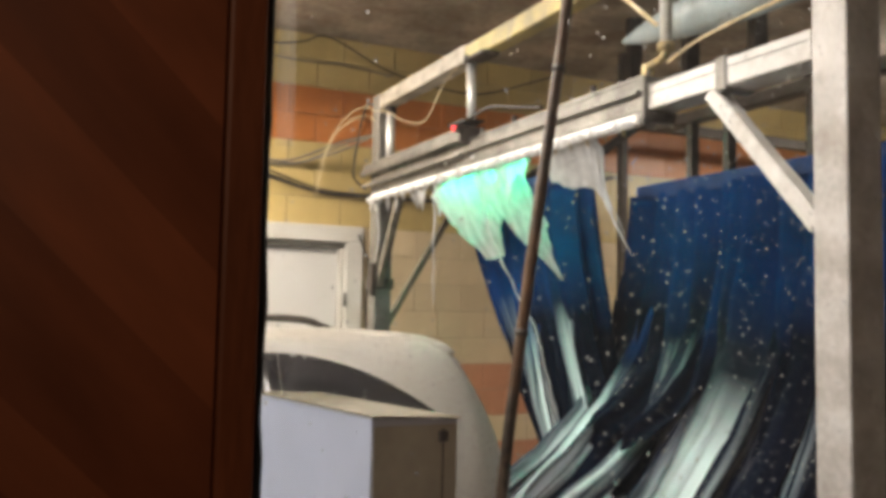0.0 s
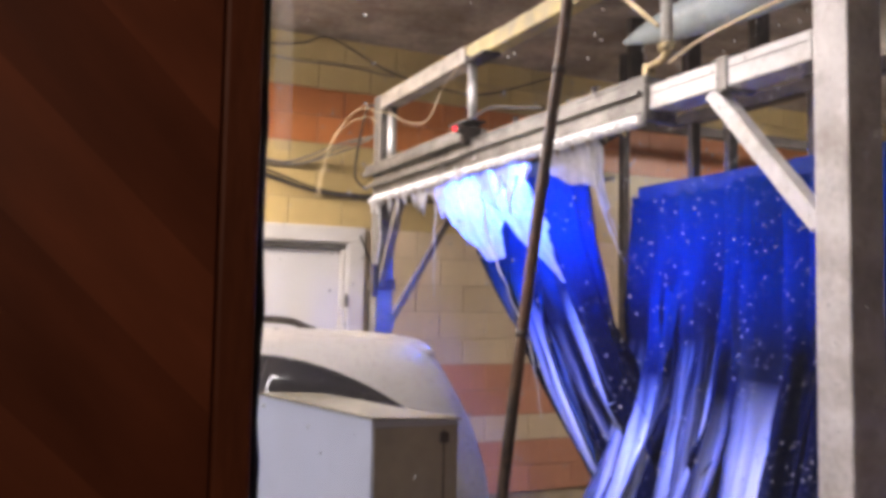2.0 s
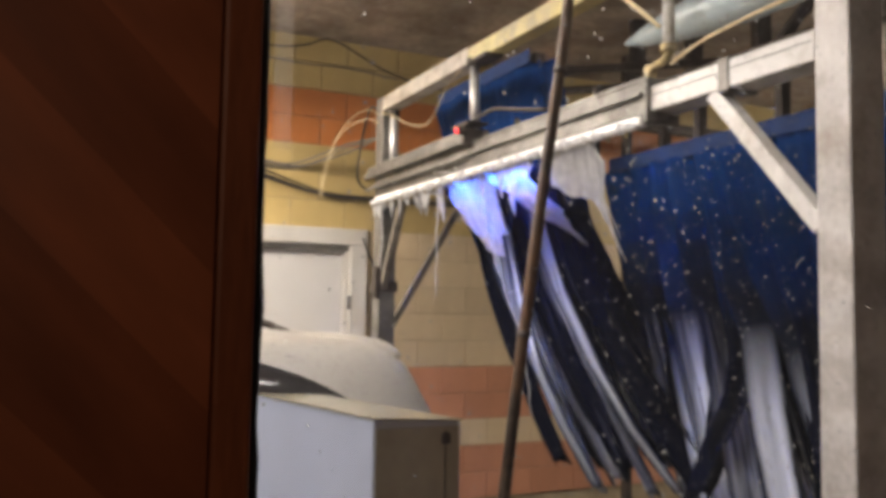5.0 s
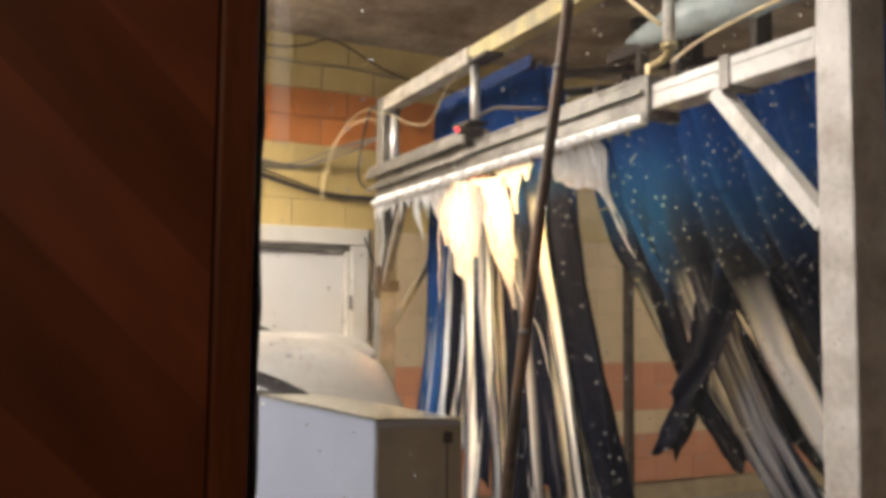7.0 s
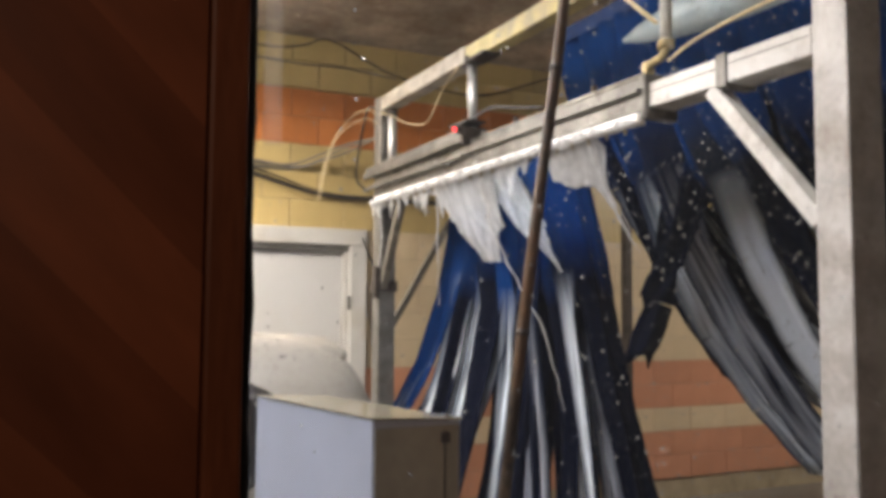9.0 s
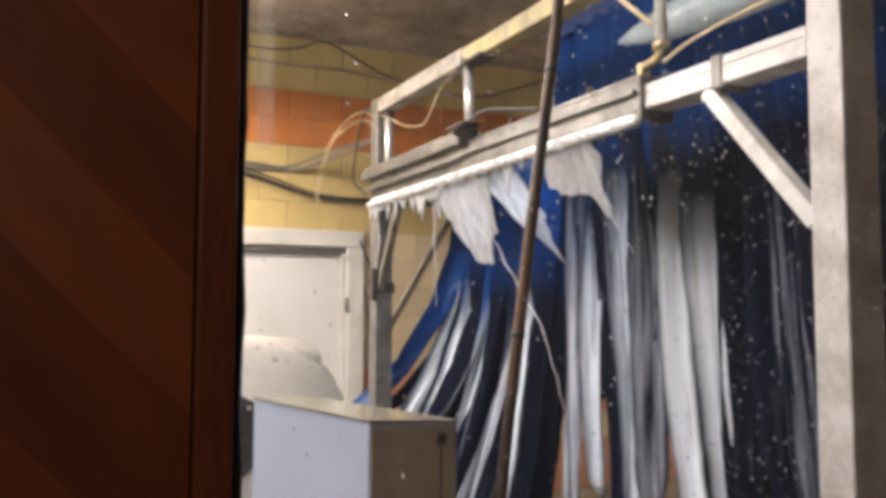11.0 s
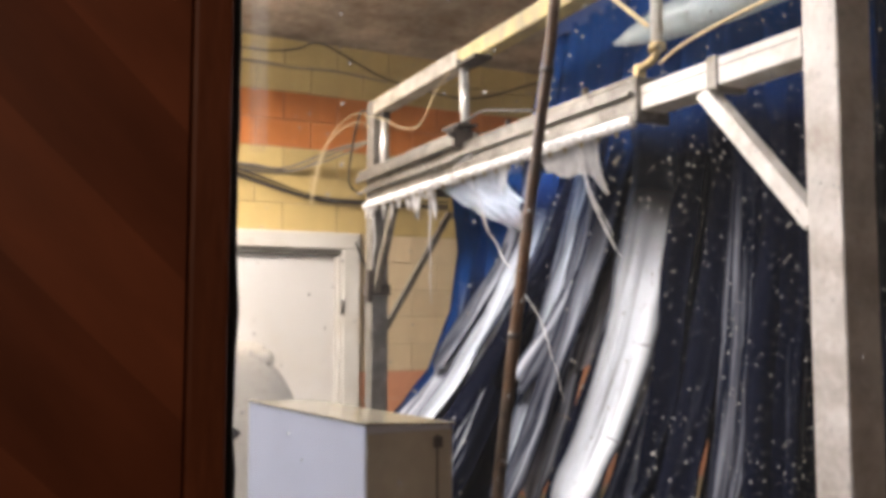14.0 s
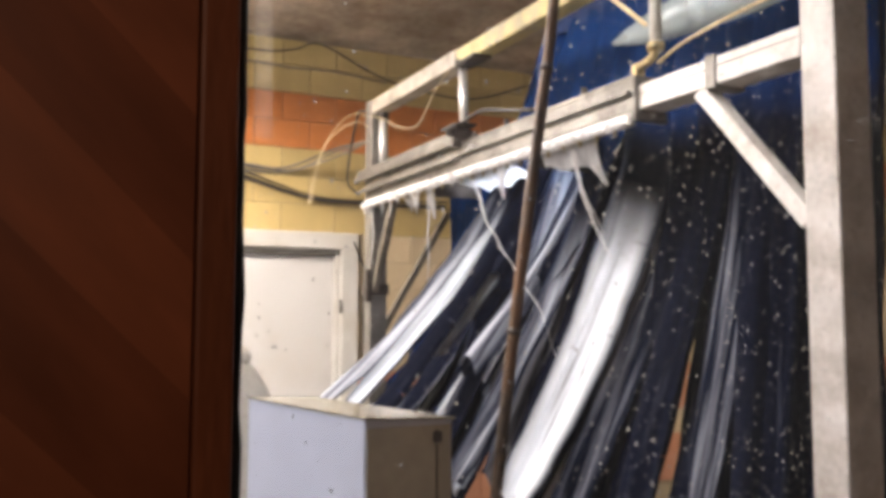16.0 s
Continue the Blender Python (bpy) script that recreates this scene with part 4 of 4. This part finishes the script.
def sway_far(u, layer):
    """The far curtain lies back at first, then is flung out over the car; its outermost strip lies almost level."""
    out = 1.25 if u == 0 else 1.0
    far_end = [(0, -14, -32), (1.5, -17, -42), (3, -16, -52), (4.2, -16, -50), (5.3, -9, -24), (6.5, -2, -2), (7.5, 2, 18), (8.5, 4, 34), (9.2, 5, 37), (10.3, 6, 42 * out), (11.5, 2, 52 * out),
               (13.5, -5, 48 * out), (14.8, -5, 48 * out), (16, 0, 50 * out)]
    near_end = [(0, -7, -22), (1.5, -9, -36), (3, -8, -48), (4.2, -8, -48), (5.3, -9, -30), (6.5, -10, -14), (7.5, -9, -11), (8.5, -14, -15), (9.2, -12, -9), (10.3, -1, 6), (11.5, 2, 13),
                (13.5, 5, 27), (14.8, 8, 32), (16, 11, 34)]
    return blend_rows(far_end, near_end, u)


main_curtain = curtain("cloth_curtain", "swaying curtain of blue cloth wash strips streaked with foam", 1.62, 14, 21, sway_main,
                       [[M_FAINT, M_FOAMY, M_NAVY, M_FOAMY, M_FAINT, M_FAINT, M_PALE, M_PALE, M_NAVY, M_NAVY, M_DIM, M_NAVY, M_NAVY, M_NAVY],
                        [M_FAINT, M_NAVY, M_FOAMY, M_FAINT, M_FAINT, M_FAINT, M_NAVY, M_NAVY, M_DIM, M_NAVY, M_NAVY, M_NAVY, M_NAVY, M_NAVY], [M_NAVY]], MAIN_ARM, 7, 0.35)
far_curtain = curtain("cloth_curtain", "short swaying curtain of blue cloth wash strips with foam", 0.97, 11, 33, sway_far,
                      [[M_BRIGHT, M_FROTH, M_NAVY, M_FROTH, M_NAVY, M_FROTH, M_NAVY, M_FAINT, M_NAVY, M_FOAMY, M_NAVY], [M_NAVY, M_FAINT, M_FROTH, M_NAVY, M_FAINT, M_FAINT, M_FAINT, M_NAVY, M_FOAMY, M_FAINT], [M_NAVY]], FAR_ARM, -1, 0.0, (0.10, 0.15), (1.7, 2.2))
# where the racks' far ends are
RACK_MAIN = [(0, (2.80, 3.42, 2.19)), (2, (2.80, 3.42, 2.19)), (3, (2.75, 3.42, 2.215)), (4.2, (2.67, 3.42, 2.27)), (5.4, (2.57, 3.42, 2.36)), (6.5, (2.48, 3.42, 2.475)), (7.4, (2.46, 3.42, 2.53)), (8.0, (2.37, 3.40, 2.70)), (8.6, (2.31, 3.37, 2.85)),
             (9.2, (2.29, 3.36, 2.90)), (11.3, (2.285, 3.35, 2.92)), (16, (2.285, 3.34, 2.93))]
RACK_FAR = [(0, (2.36, 4.42, 2.24)), (2, (2.32, 4.42, 2.30)), (3, (2.24, 4.42, 2.50)), (3.6, (2.17, 4.42, 2.70)), (4.2, (2.14, 4.42, 2.81)), (6.5, (2.14, 4.42, 2.80)), (7.4, (2.16, 4.42, 2.72)), (8.2, (2.22, 4.42, 2.52)),
            (9.2, (2.28, 4.42, 2.38)), (11.5, (2.30, 4.41, 2.345)), (16, (2.30, 4.40, 2.345))]


for x, z, y0, y1 in ((*MAIN_PIVOT, 2.0, 3.2), (*FAR_PIVOT, 3.42, 4.6)):
    shaft = thing("pivot_shaft", "dark steel pivot shaft under the tunnel ceiling", "shaft")
    part("shaft", tube([(x, y0, z), (x, y1, z)], 0.03, 12), M_DARK, shaft, "", True)
    for y in (y0 + 0.05, (y0 + y1) / 2, y1 - 0.05):
        part("bearing", boxes((x - 0.05, x + 0.05, y - 0.03, y + 0.03, z - 0.05, CEIL)), M_DARK, shaft)


# ---- foam on the bar ----
def foam_sheet(name, span, profile, seed, label, thick=0.014, lean=0.0, rag=0.16, blow=0.0, shear=1.4, mid=0.0):
    """A ragged sheet of foam hanging from y 0 to -span, or with its origin at the share mid; profile(u): its length at a share u of the span."""
    r = random.Random(seed)
    off = Vector((r.uniform(0, 50), r.uniform(0, 50), r.uniform(0, 50)))
    cols, rws = max(10, int(span / 0.008)), 26
    bm = bmesh.new()
    A, B = [], []
    for i in range(cols + 1):
        u = i / cols
        ln = max(0.012, profile(u) * (1 + rag * noise.noise(Vector((u * span * 13, 0, 0)) + off)))
        a, b = [], []
        for j in range(rws + 1):
            s = j / rws
            z = -ln * s
            p = Vector((0, -u * span, z))
            d = noise.noise_vector(p * 9 + off) * 0.016 + noise.noise_vector(p * 35 + off) * 0.005
            drift = 0.10 * span * s * s * math.sin(off.x + u * 5)
            t_ = thick * (1 - 0.75 * s) * (0.7 + 0.6 * noise.noise(p * 22 + off)) + 0.0015
            fall = (ln * s) ** shear
            q = p + Vector((d.x * s + blow * fall, d.y * s + drift - lean * fall + span * mid, d.z * s))
            a.append(bm.verts.new(q + Vector((-t_, 0, 0))))
            b.append(bm.verts.new(q + Vector((t_, 0, 0))))
        A.append(a)
        B.append(b)
    for i in range(cols):
        for j in range(rws):
            bm.faces.new((A[i][j], A[i][j + 1], A[i + 1][j + 1], A[i + 1][j]))
            bm.faces.new((B[i][j], B[i + 1][j], B[i + 1][j + 1], B[i][j + 1]))
        bm.faces.new((A[i][0], A[i + 1][0], B[i + 1][0], B[i][0]))
        bm.faces.new((A[i][rws], B[i][rws], B[i + 1][rws], A[i + 1][rws]))
    for j in range(rws):
        bm.faces.new((A[0][j], B[0][j], B[0][j + 1], A[0][j + 1]))
        bm.faces.new((A[cols][j], A[cols][j + 1], B[cols][j + 1], B[cols][j]))
    return tagged(part(name, bm, M_FOAM, None, "", True), label, "foam", "foam on the bar")


def bumps(*fingers, base=0.03, ramp=0.0, peak=0.8, power=1.2):
    """Lengths of a sheet: a slope that grows to a tip at the share peak, with fingers."""
    def f(u):
        v = base + sum(h * math.exp(-(abs(u - c) / w) ** 1.25) for c, w, h in fingers)
        return v + ramp * ((u / peak) ** power if u < peak else max(0.0, 1 - ((u - peak) / (1.001 - peak)) ** 0.8))
    return f


FX = GX + 0.002
foam_main = foam_sheet("foam_sheet", 0.46, bumps((0.30, 0.16, 0.10), (0.82, 0.10, 0.12), base=0.06, ramp=0.34, peak=0.55, power=0.6), 5, "thick sheet of white foam dripping from the bar", 0.015, 0.30, 0.10, 0.40, 1.15, 0.5)
foam_tail = foam_sheet("foam_sheet", 0.30, bumps((0.45, 0.26, 0.46), (0.80, 0.12, 0.14), base=0.05), 25, "long tail of white foam trailing back from the bar", 0.011, 0.34, 0.14, 0.50, 1.1, 0.5)
foam_wide = foam_sheet("foam_sheet", 0.36, bumps((0.18, 0.07, 0.20), (0.45, 0.05, 0.07), (0.72, 0.08, 0.28), (0.92, 0.04, 0.10), base=0.03), 41, "ragged foam hanging in two thick fingers from the bar", 0.010, 0.1, 0.2, 0.2, 1.3)
foam_mid = foam_sheet("foam_sheet", 0.28, bumps((0.12, 0.05, 0.12), (0.42, 0.04, 0.05), (0.62, 0.09, 0.18), (0.9, 0.05, 0.08), base=0.02), 8, "fingers of white foam dripping from the bar", 0.010)
foam_right = foam_sheet("foam_sheet", 0.30, bumps((0.1, 0.1, 0.05), (0.45, 0.3, 0.06), (0.86, 0.06, 0.10), base=0.07, ramp=0.12, peak=0.85), 13, "sheet of white foam with a trailing tail under the bar", 0.012, 0.25, 0.16, 0.3, 1.3)
foam_left = foam_sheet("foam_sheet", 0.86, bumps((0.05, 0.03, 0.08), (0.13, 0.010, 0.10), (0.22, 0.008, 0.06), (0.31, 0.010, 0.10), (0.40, 0.008, 0.13), (0.49, 0.02, 0.05), (0.60, 0.008, 0.10), (0.70, 0.010, 0.12), (0.79, 0.008, 0.06), (0.90, 0.02, 0.05), base=0.015), 17, "fringe of thin foam drips under the bar", 0.006)
# clumps of foam along the rail
rng = random.Random(4)
pts = [(GX - 0.024 + rng.uniform(-0.003, 0.003), 4.50 - 0.008 * k, 2.199 + rng.uniform(-0.006, 0.006)) for k in range(292)]
tagged(part("foam_bead", tube(pts, [max(0.003, 0.011 + 0.021 * noise.noise(Vector((p[1] * 11, 3, 0))) + 0.008 * noise.noise(Vector((p[1] * 37, 8, 0)))) for p in pts], 7), M_FOAM, None, "", True), "bead of bright white foam along the nozzle rail", "foam", kind="stuff")


def strand(ctrl, r0, seed, label):
    """A strand of foam: several thin ragged threads that part and meet."""
    r = random.Random(seed)
    pts = smooth_curve(ctrl, 12)
    o = Vector(ctrl[0])
    bm = bmesh.new()
    for k in range(5 if r0 > 0.008 else 1):
        off, ph = Vector((r.uniform(-1, 1), r.uniform(-1.6, 1.6), 0)) * r0, r.uniform(0, 6)
        stop = len(pts) - (r.randint(0, len(pts) // 2) if k else 0)
        line = [p - o + off * (0.4 + 0.9 * math.sin(ph + i * 0.17)) + noise.noise_vector(p * 12 + Vector((k, seed, 0))) * 0.01 for i, p in enumerate(pts[:stop])]
        tube(line, [max(0.0012, r0 * (0.42 if r0 > 0.008 else 1) * (1 - 0.7 * i / stop) * r.uniform(0.7, 1.3)) for i in range(stop)], 6, bm=bm)
    ob = tagged(part("foam_strand", bm, M_FOAM, None, "", True), label, "foam", "foam on the bar")
    ob.location = o
    return ob


strand_a = strand([(FX, 3.26, 2.18), (FX + 0.01, 3.20, 1.98), (FX + 0.04, 3.08, 1.76), (FX + 0.1, 2.93, 1.50), (FX + 0.14, 2.86, 1.2)], 0.006, 2, "long thread of foam falling from the bar")
strand_b = strand([(FX, 2.45, 2.22), (FX + 0.02, 2.42, 2.05), (FX + 0.05, 2.36, 1.9), (FX + 0.08, 2.30, 1.78)], 0.010, 3, "thin strand of foam trailing under the bar")
strand_c = strand([(FX, 3.72, 2.18), (FX, 3.70, 2.0), (FX, 3.71, 1.8), (FX, 3.69, 1.62)], 0.005, 6, "thin thread of foam falling from the bar")
strand_d = strand([(FX, 4.44, 2.17), (FX, 4.42, 2.0), (FX, 4.44, 1.85)], 0.008, 7, "thin thread of foam beside the far post")

# ---- colour lights in the foam bar: each a turning lamp, glowing on one half, under a fixed hood; added to stand in for colour-changing LEDs ----
def arc(bm, a0, a1, r0, r1, half, n=20):
    """A curved shell along y; angles in degrees from straight down towards +x."""
    prev = None
    for i in range(n + 1):
        a = radians(a0 + (a1 - a0) * i / n)
        cur = [bm.verts.new((r_ * math.sin(a), y_, -r_ * math.cos(a))) for r_ in (r0, r1) for y_ in (-half, half)]
        if prev:
            for p_, q_ in ((0, 1), (1, 3), (3, 2), (2, 0)):
                bm.faces.new((prev[p_], prev[q_], cur[q_], cur[p_]))
        else:
            bm.faces.new((cur[0], cur[1], cur[3], cur[2]))
        prev = cur
    bm.faces.new((prev[0], prev[2], prev[3], prev[1]))
    return bm


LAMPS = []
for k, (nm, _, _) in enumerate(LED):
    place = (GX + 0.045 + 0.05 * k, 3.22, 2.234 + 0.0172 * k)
    lamp = thing("colour_lamp", nm + " tube lamp standing in for LEDs in the foam bar", "lamp", pose(*place), "colour lamps")
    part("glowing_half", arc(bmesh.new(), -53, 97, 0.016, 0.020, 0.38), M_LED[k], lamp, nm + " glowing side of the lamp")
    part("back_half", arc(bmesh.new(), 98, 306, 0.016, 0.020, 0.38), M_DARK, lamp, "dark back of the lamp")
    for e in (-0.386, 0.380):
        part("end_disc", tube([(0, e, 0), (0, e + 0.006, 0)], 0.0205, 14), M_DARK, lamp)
    # added hood: hides a turned lamp's glow, keeps its light low on the curtains
    hood = thing("lamp_hood", "added grey metal hood that masks a colour lamp", "hood", pose(*place), "lamp hoods")
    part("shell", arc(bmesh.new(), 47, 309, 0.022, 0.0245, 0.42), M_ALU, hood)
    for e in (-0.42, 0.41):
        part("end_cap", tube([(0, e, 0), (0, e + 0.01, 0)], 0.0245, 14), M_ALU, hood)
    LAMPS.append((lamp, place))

# ---- assumed ceiling lamp fixtures, added out of view ----
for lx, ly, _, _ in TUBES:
    f = thing("ceiling_light", "assumed white fluorescent ceiling fixture, out of view", "ceiling light", pose(lx, ly, CEIL), "tunnel lights")
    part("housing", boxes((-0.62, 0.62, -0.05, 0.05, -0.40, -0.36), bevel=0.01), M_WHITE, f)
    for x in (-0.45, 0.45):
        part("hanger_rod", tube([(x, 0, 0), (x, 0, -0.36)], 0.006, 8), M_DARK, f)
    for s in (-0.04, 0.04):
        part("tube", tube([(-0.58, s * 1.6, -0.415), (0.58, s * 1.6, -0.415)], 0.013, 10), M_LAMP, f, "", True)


# ---- tiles of the far wall ----
def tiles():
    def block(name, w, material):
        bm = boxes((0, w - 0.005, -0.0, 0.03, 0, 0.1955), bevel=0.0015)
        me = bpy.data.meshes.new(name)
        bm.to_mesh(me)
        bm.free()
        me.materials.append(material)
        return me
    meshes = {}
    for k in range(-3, 14):
        z0 = 0.78 + 0.2 * k
        ma = M_ORANGE if k > 9 and k < 12 else M_ORANGE_LOW if k in (0, 1, -2, -3) else (M_TAN if k < 7 else M_YELLOW)
        x = 0.42 if k % 2 else 0.62
        spans = []
        while x < 7.9:
            spans.append((x, x + 0.4))
            x += 0.4
        for a, b in spans:
            if z0 < 2.18 - 0.001 and a < 2.19:
                if b <= 2.20:
                    continue
                a = 2.192
            if b - a < 0.05:
                continue
            key = (round(b - a, 3), ma.name)
            if key not in meshes:
                meshes[key] = block("tile", b - a, ma)
            ob = new("tile", meshes[key])
            ob.parent = far_wall
            ob.location = (a, WALL_Y - 0.004, z0)


tiles()


# ---- what moves ----
def motions():
    walk(car, [(t, pose(x, 3.0, 0)) for t, x in ((0, 0), (1.5, -0.055), (3.0, -0.115), (4.2, -0.165), (6.3, -0.25), (7.5, -0.305), (9.2, -0.38), (11.3, -0.45), (12.5, -0.50), (14.5, -0.59), (16, -0.635))])
    walk(main_curtain, [(t, Matrix.Translation(p)) for t, p in RACK_MAIN])
    walk(far_curtain, [(t, Matrix.Translation(p)) for t, p in RACK_FAR])
    for arm, foot, c in ARMS:
        path, (px_, pz_) = (RACK_MAIN, MAIN_PIVOT) if c is main_curtain else (RACK_FAR, FAR_PIVOT)
        walk(arm, [(t, Matrix.Translation(foot) @ pose(0, 0, 0, 0, math.degrees(math.atan2(px_ - p[0] - foot[0], pz_ - p[2] - foot[2])), 0)) for t, p in path])
    axis = Vector((0.434, 0.901, 0.0))
    for obs, step, off, yaw, sways, amp, ph in STRIPS:
        rows = [[] for _ in obs]
        for t, top, low in sways:
            at = Matrix.Translation(off)
            for k, ob in enumerate(obs):
                a = (top + (low - top) * k / (len(obs) - 1)) * amp + 2.0 * math.sin(t * 1.1 + ph + k)
                m = at @ Matrix.Rotation(radians(a), 4, axis)
                rows[k].append((t, m @ pose(0, 0, 0, 0, 0, yaw)))
                at = Matrix.Translation((m @ Matrix.Translation((0, 0, -step))).translation)
        for ob, rws in zip(obs, rows):
            walk(ob, rws)

    def sway(ob, base, rows):
        """Rows: seconds, shift along the bar, lift, swing along the bar and, where given, swing back under it."""
        walk(ob, [(t, Matrix.Translation(Vector(base) + Vector((0, dy, dz))) @ pose(0, 0, 0, rx, -(back[0] if back else 0), 0)) for t, dy, dz, rx, *back in rows])

    sway(foam_main, (FX, 3.50, 2.205), [(0, 0, 0.0, -17, 0), (1.5, 0, 0.0, -17, 0), (2.3, 0, 0.0, -14, 0), (3.2, 0, 0.02, -6, 6), (4.2, 0, 0.05, 2, 16), (5.3, 0, 0.02, 10, 6), (6.3, -0.04, -0.02, 14, -16), (7.2, -0.04, -0.02, 13, -16), (8.0, 0, 0.0, -2, -6), (8.5, 0, 0.01, -8, 0), (9.2, 0, 0.01, -8, 0), (11.3, 0, 0.02, -2, 0), (12.5, -0.01, 0.03, -4, 4), (13.5, -0.02, 0.04, -8, 20), (14.5, -0.04, 0.06, -10, 38), (16, -0.05, 0.08, -10, 50)])
    sway(foam_tail, (FX, 3.17, 2.195), [(0, 0, 0.0, -12, 0), (1.5, 0, -0.01, -13, 0), (2.2, 0, 0.0, -11, 0), (2.9, 0, 0.02, -6, 14), (3.6, 0.02, 0.05, -4, 34), (4.2, 0.04, 0.06, 0, 40), (5.3, 0.05, 0.02, 4, 20), (6.3, 0.06, -0.03, 6, -14), (7.2, 0.06, -0.03, 6, -12), (8.0, 0.05, 0.0, 2, 0), (9.2, 0.05, 0.04, 0, 10), (11.3, 0.06, 0.06, -2, 14), (12.2, 0.06, 0.06, -2, 34), (13.0, 0.04, 0.05, 0, 70), (13.6, 0.04, 0.04, 0, 80), (16, 0.03, 0.04, 0, 82)])
    sway(foam_wide, (FX, 4.02, 2.20), [(0, 0, 0.15, 0), (2, 0, 0.14, 0), (4.2, 0, 0.15, 0), (5.4, 0, 0.10, 0), (6.3, 0, 0.0, -2), (7.2, 0, 0.0, -3), (7.8, 0, 0.05, -2), (8.5, 0, 0.13, 0), (9.2, 0, 0.15, 0), (16, 0, 0.16, 0)])
    sway(foam_mid, (FX, 3.14, 2.20), [(0, 0, 0, 0), (2, 0, -0.01, 3), (4.2, 0, 0, 2), (6.3, 0, -0.02, -3), (9.2, 0, 0.02, 0), (11.3, 0, 0.05, 0), (16, 0, 0.06, 2)])
    sway(foam_right, (FX, 2.74, 2.215), [(0, 0, 0, -4), (2, 0, 0.03, 0), (3.5, 0, -0.01, 3), (4.2, 0, -0.01, 3), (6.3, 0, 0.01, 0), (9.2, 0, 0, -4), (11.5, 0, -0.02, -3), (13.5, 0, 0.03, -6), (16, 0, 0.06, -8)])
    sway(foam_left, (FX, 4.52, 2.20), [(0, 0, 0.02, 0), (2, 0, 0.01, 1), (4.2, 0, 0.01, 0), (6.3, 0, -0.02, -1), (9.2, 0, 0, 0), (11.3, 0, 0, 1), (16, 0, 0.03, 0)])
    sway(strand_a, (FX, 3.26, 2.18), [(0, 0, 0, 0), (2, 0, 0, 6), (4.2, 0, 0.05, 14), (6.3, 0, 0, 4), (9.2, 0, 0, -2), (16, 0, 0.05, -6)])
    sway(strand_b, (FX, 2.45, 2.22), [(0, 0, 0, 0), (3, 0, 0, 8), (6.3, 0, 0, 4), (9.2, 0, 0, -3), (16, 0.06, 0, 2)])
    sway(strand_c, (FX, 3.72, 2.18), [(0, 0, 0, 0), (4.2, 0, 0.04, 2), (9.2, 0, 0, -2), (16, 0, 0.04, 0)])
    sway(strand_d, (FX, 4.44, 2.17), [(0, 0, 0, 0), (6, 0, -0.03, 1), (16, 0, 0.02, 0)])
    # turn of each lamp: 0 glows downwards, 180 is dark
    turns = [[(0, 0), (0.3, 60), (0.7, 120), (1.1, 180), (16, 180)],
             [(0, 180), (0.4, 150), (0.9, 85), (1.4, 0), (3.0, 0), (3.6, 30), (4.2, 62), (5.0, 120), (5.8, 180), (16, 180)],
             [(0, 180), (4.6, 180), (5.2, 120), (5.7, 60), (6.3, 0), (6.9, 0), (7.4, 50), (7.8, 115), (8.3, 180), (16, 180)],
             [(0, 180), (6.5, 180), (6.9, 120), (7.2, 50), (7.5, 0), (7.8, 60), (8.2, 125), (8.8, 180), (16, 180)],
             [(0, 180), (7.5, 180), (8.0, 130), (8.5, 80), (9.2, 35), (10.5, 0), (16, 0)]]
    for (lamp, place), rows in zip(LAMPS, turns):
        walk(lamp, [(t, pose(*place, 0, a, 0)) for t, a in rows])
    walk(red, [(t, pose(GX - 0.06, 3.335, 2.385, 0, 0, a)) for t, a in ((0, 0), (9.2, 0), (10.2, -80), (11.3, -150), (16, -150))])


motions()
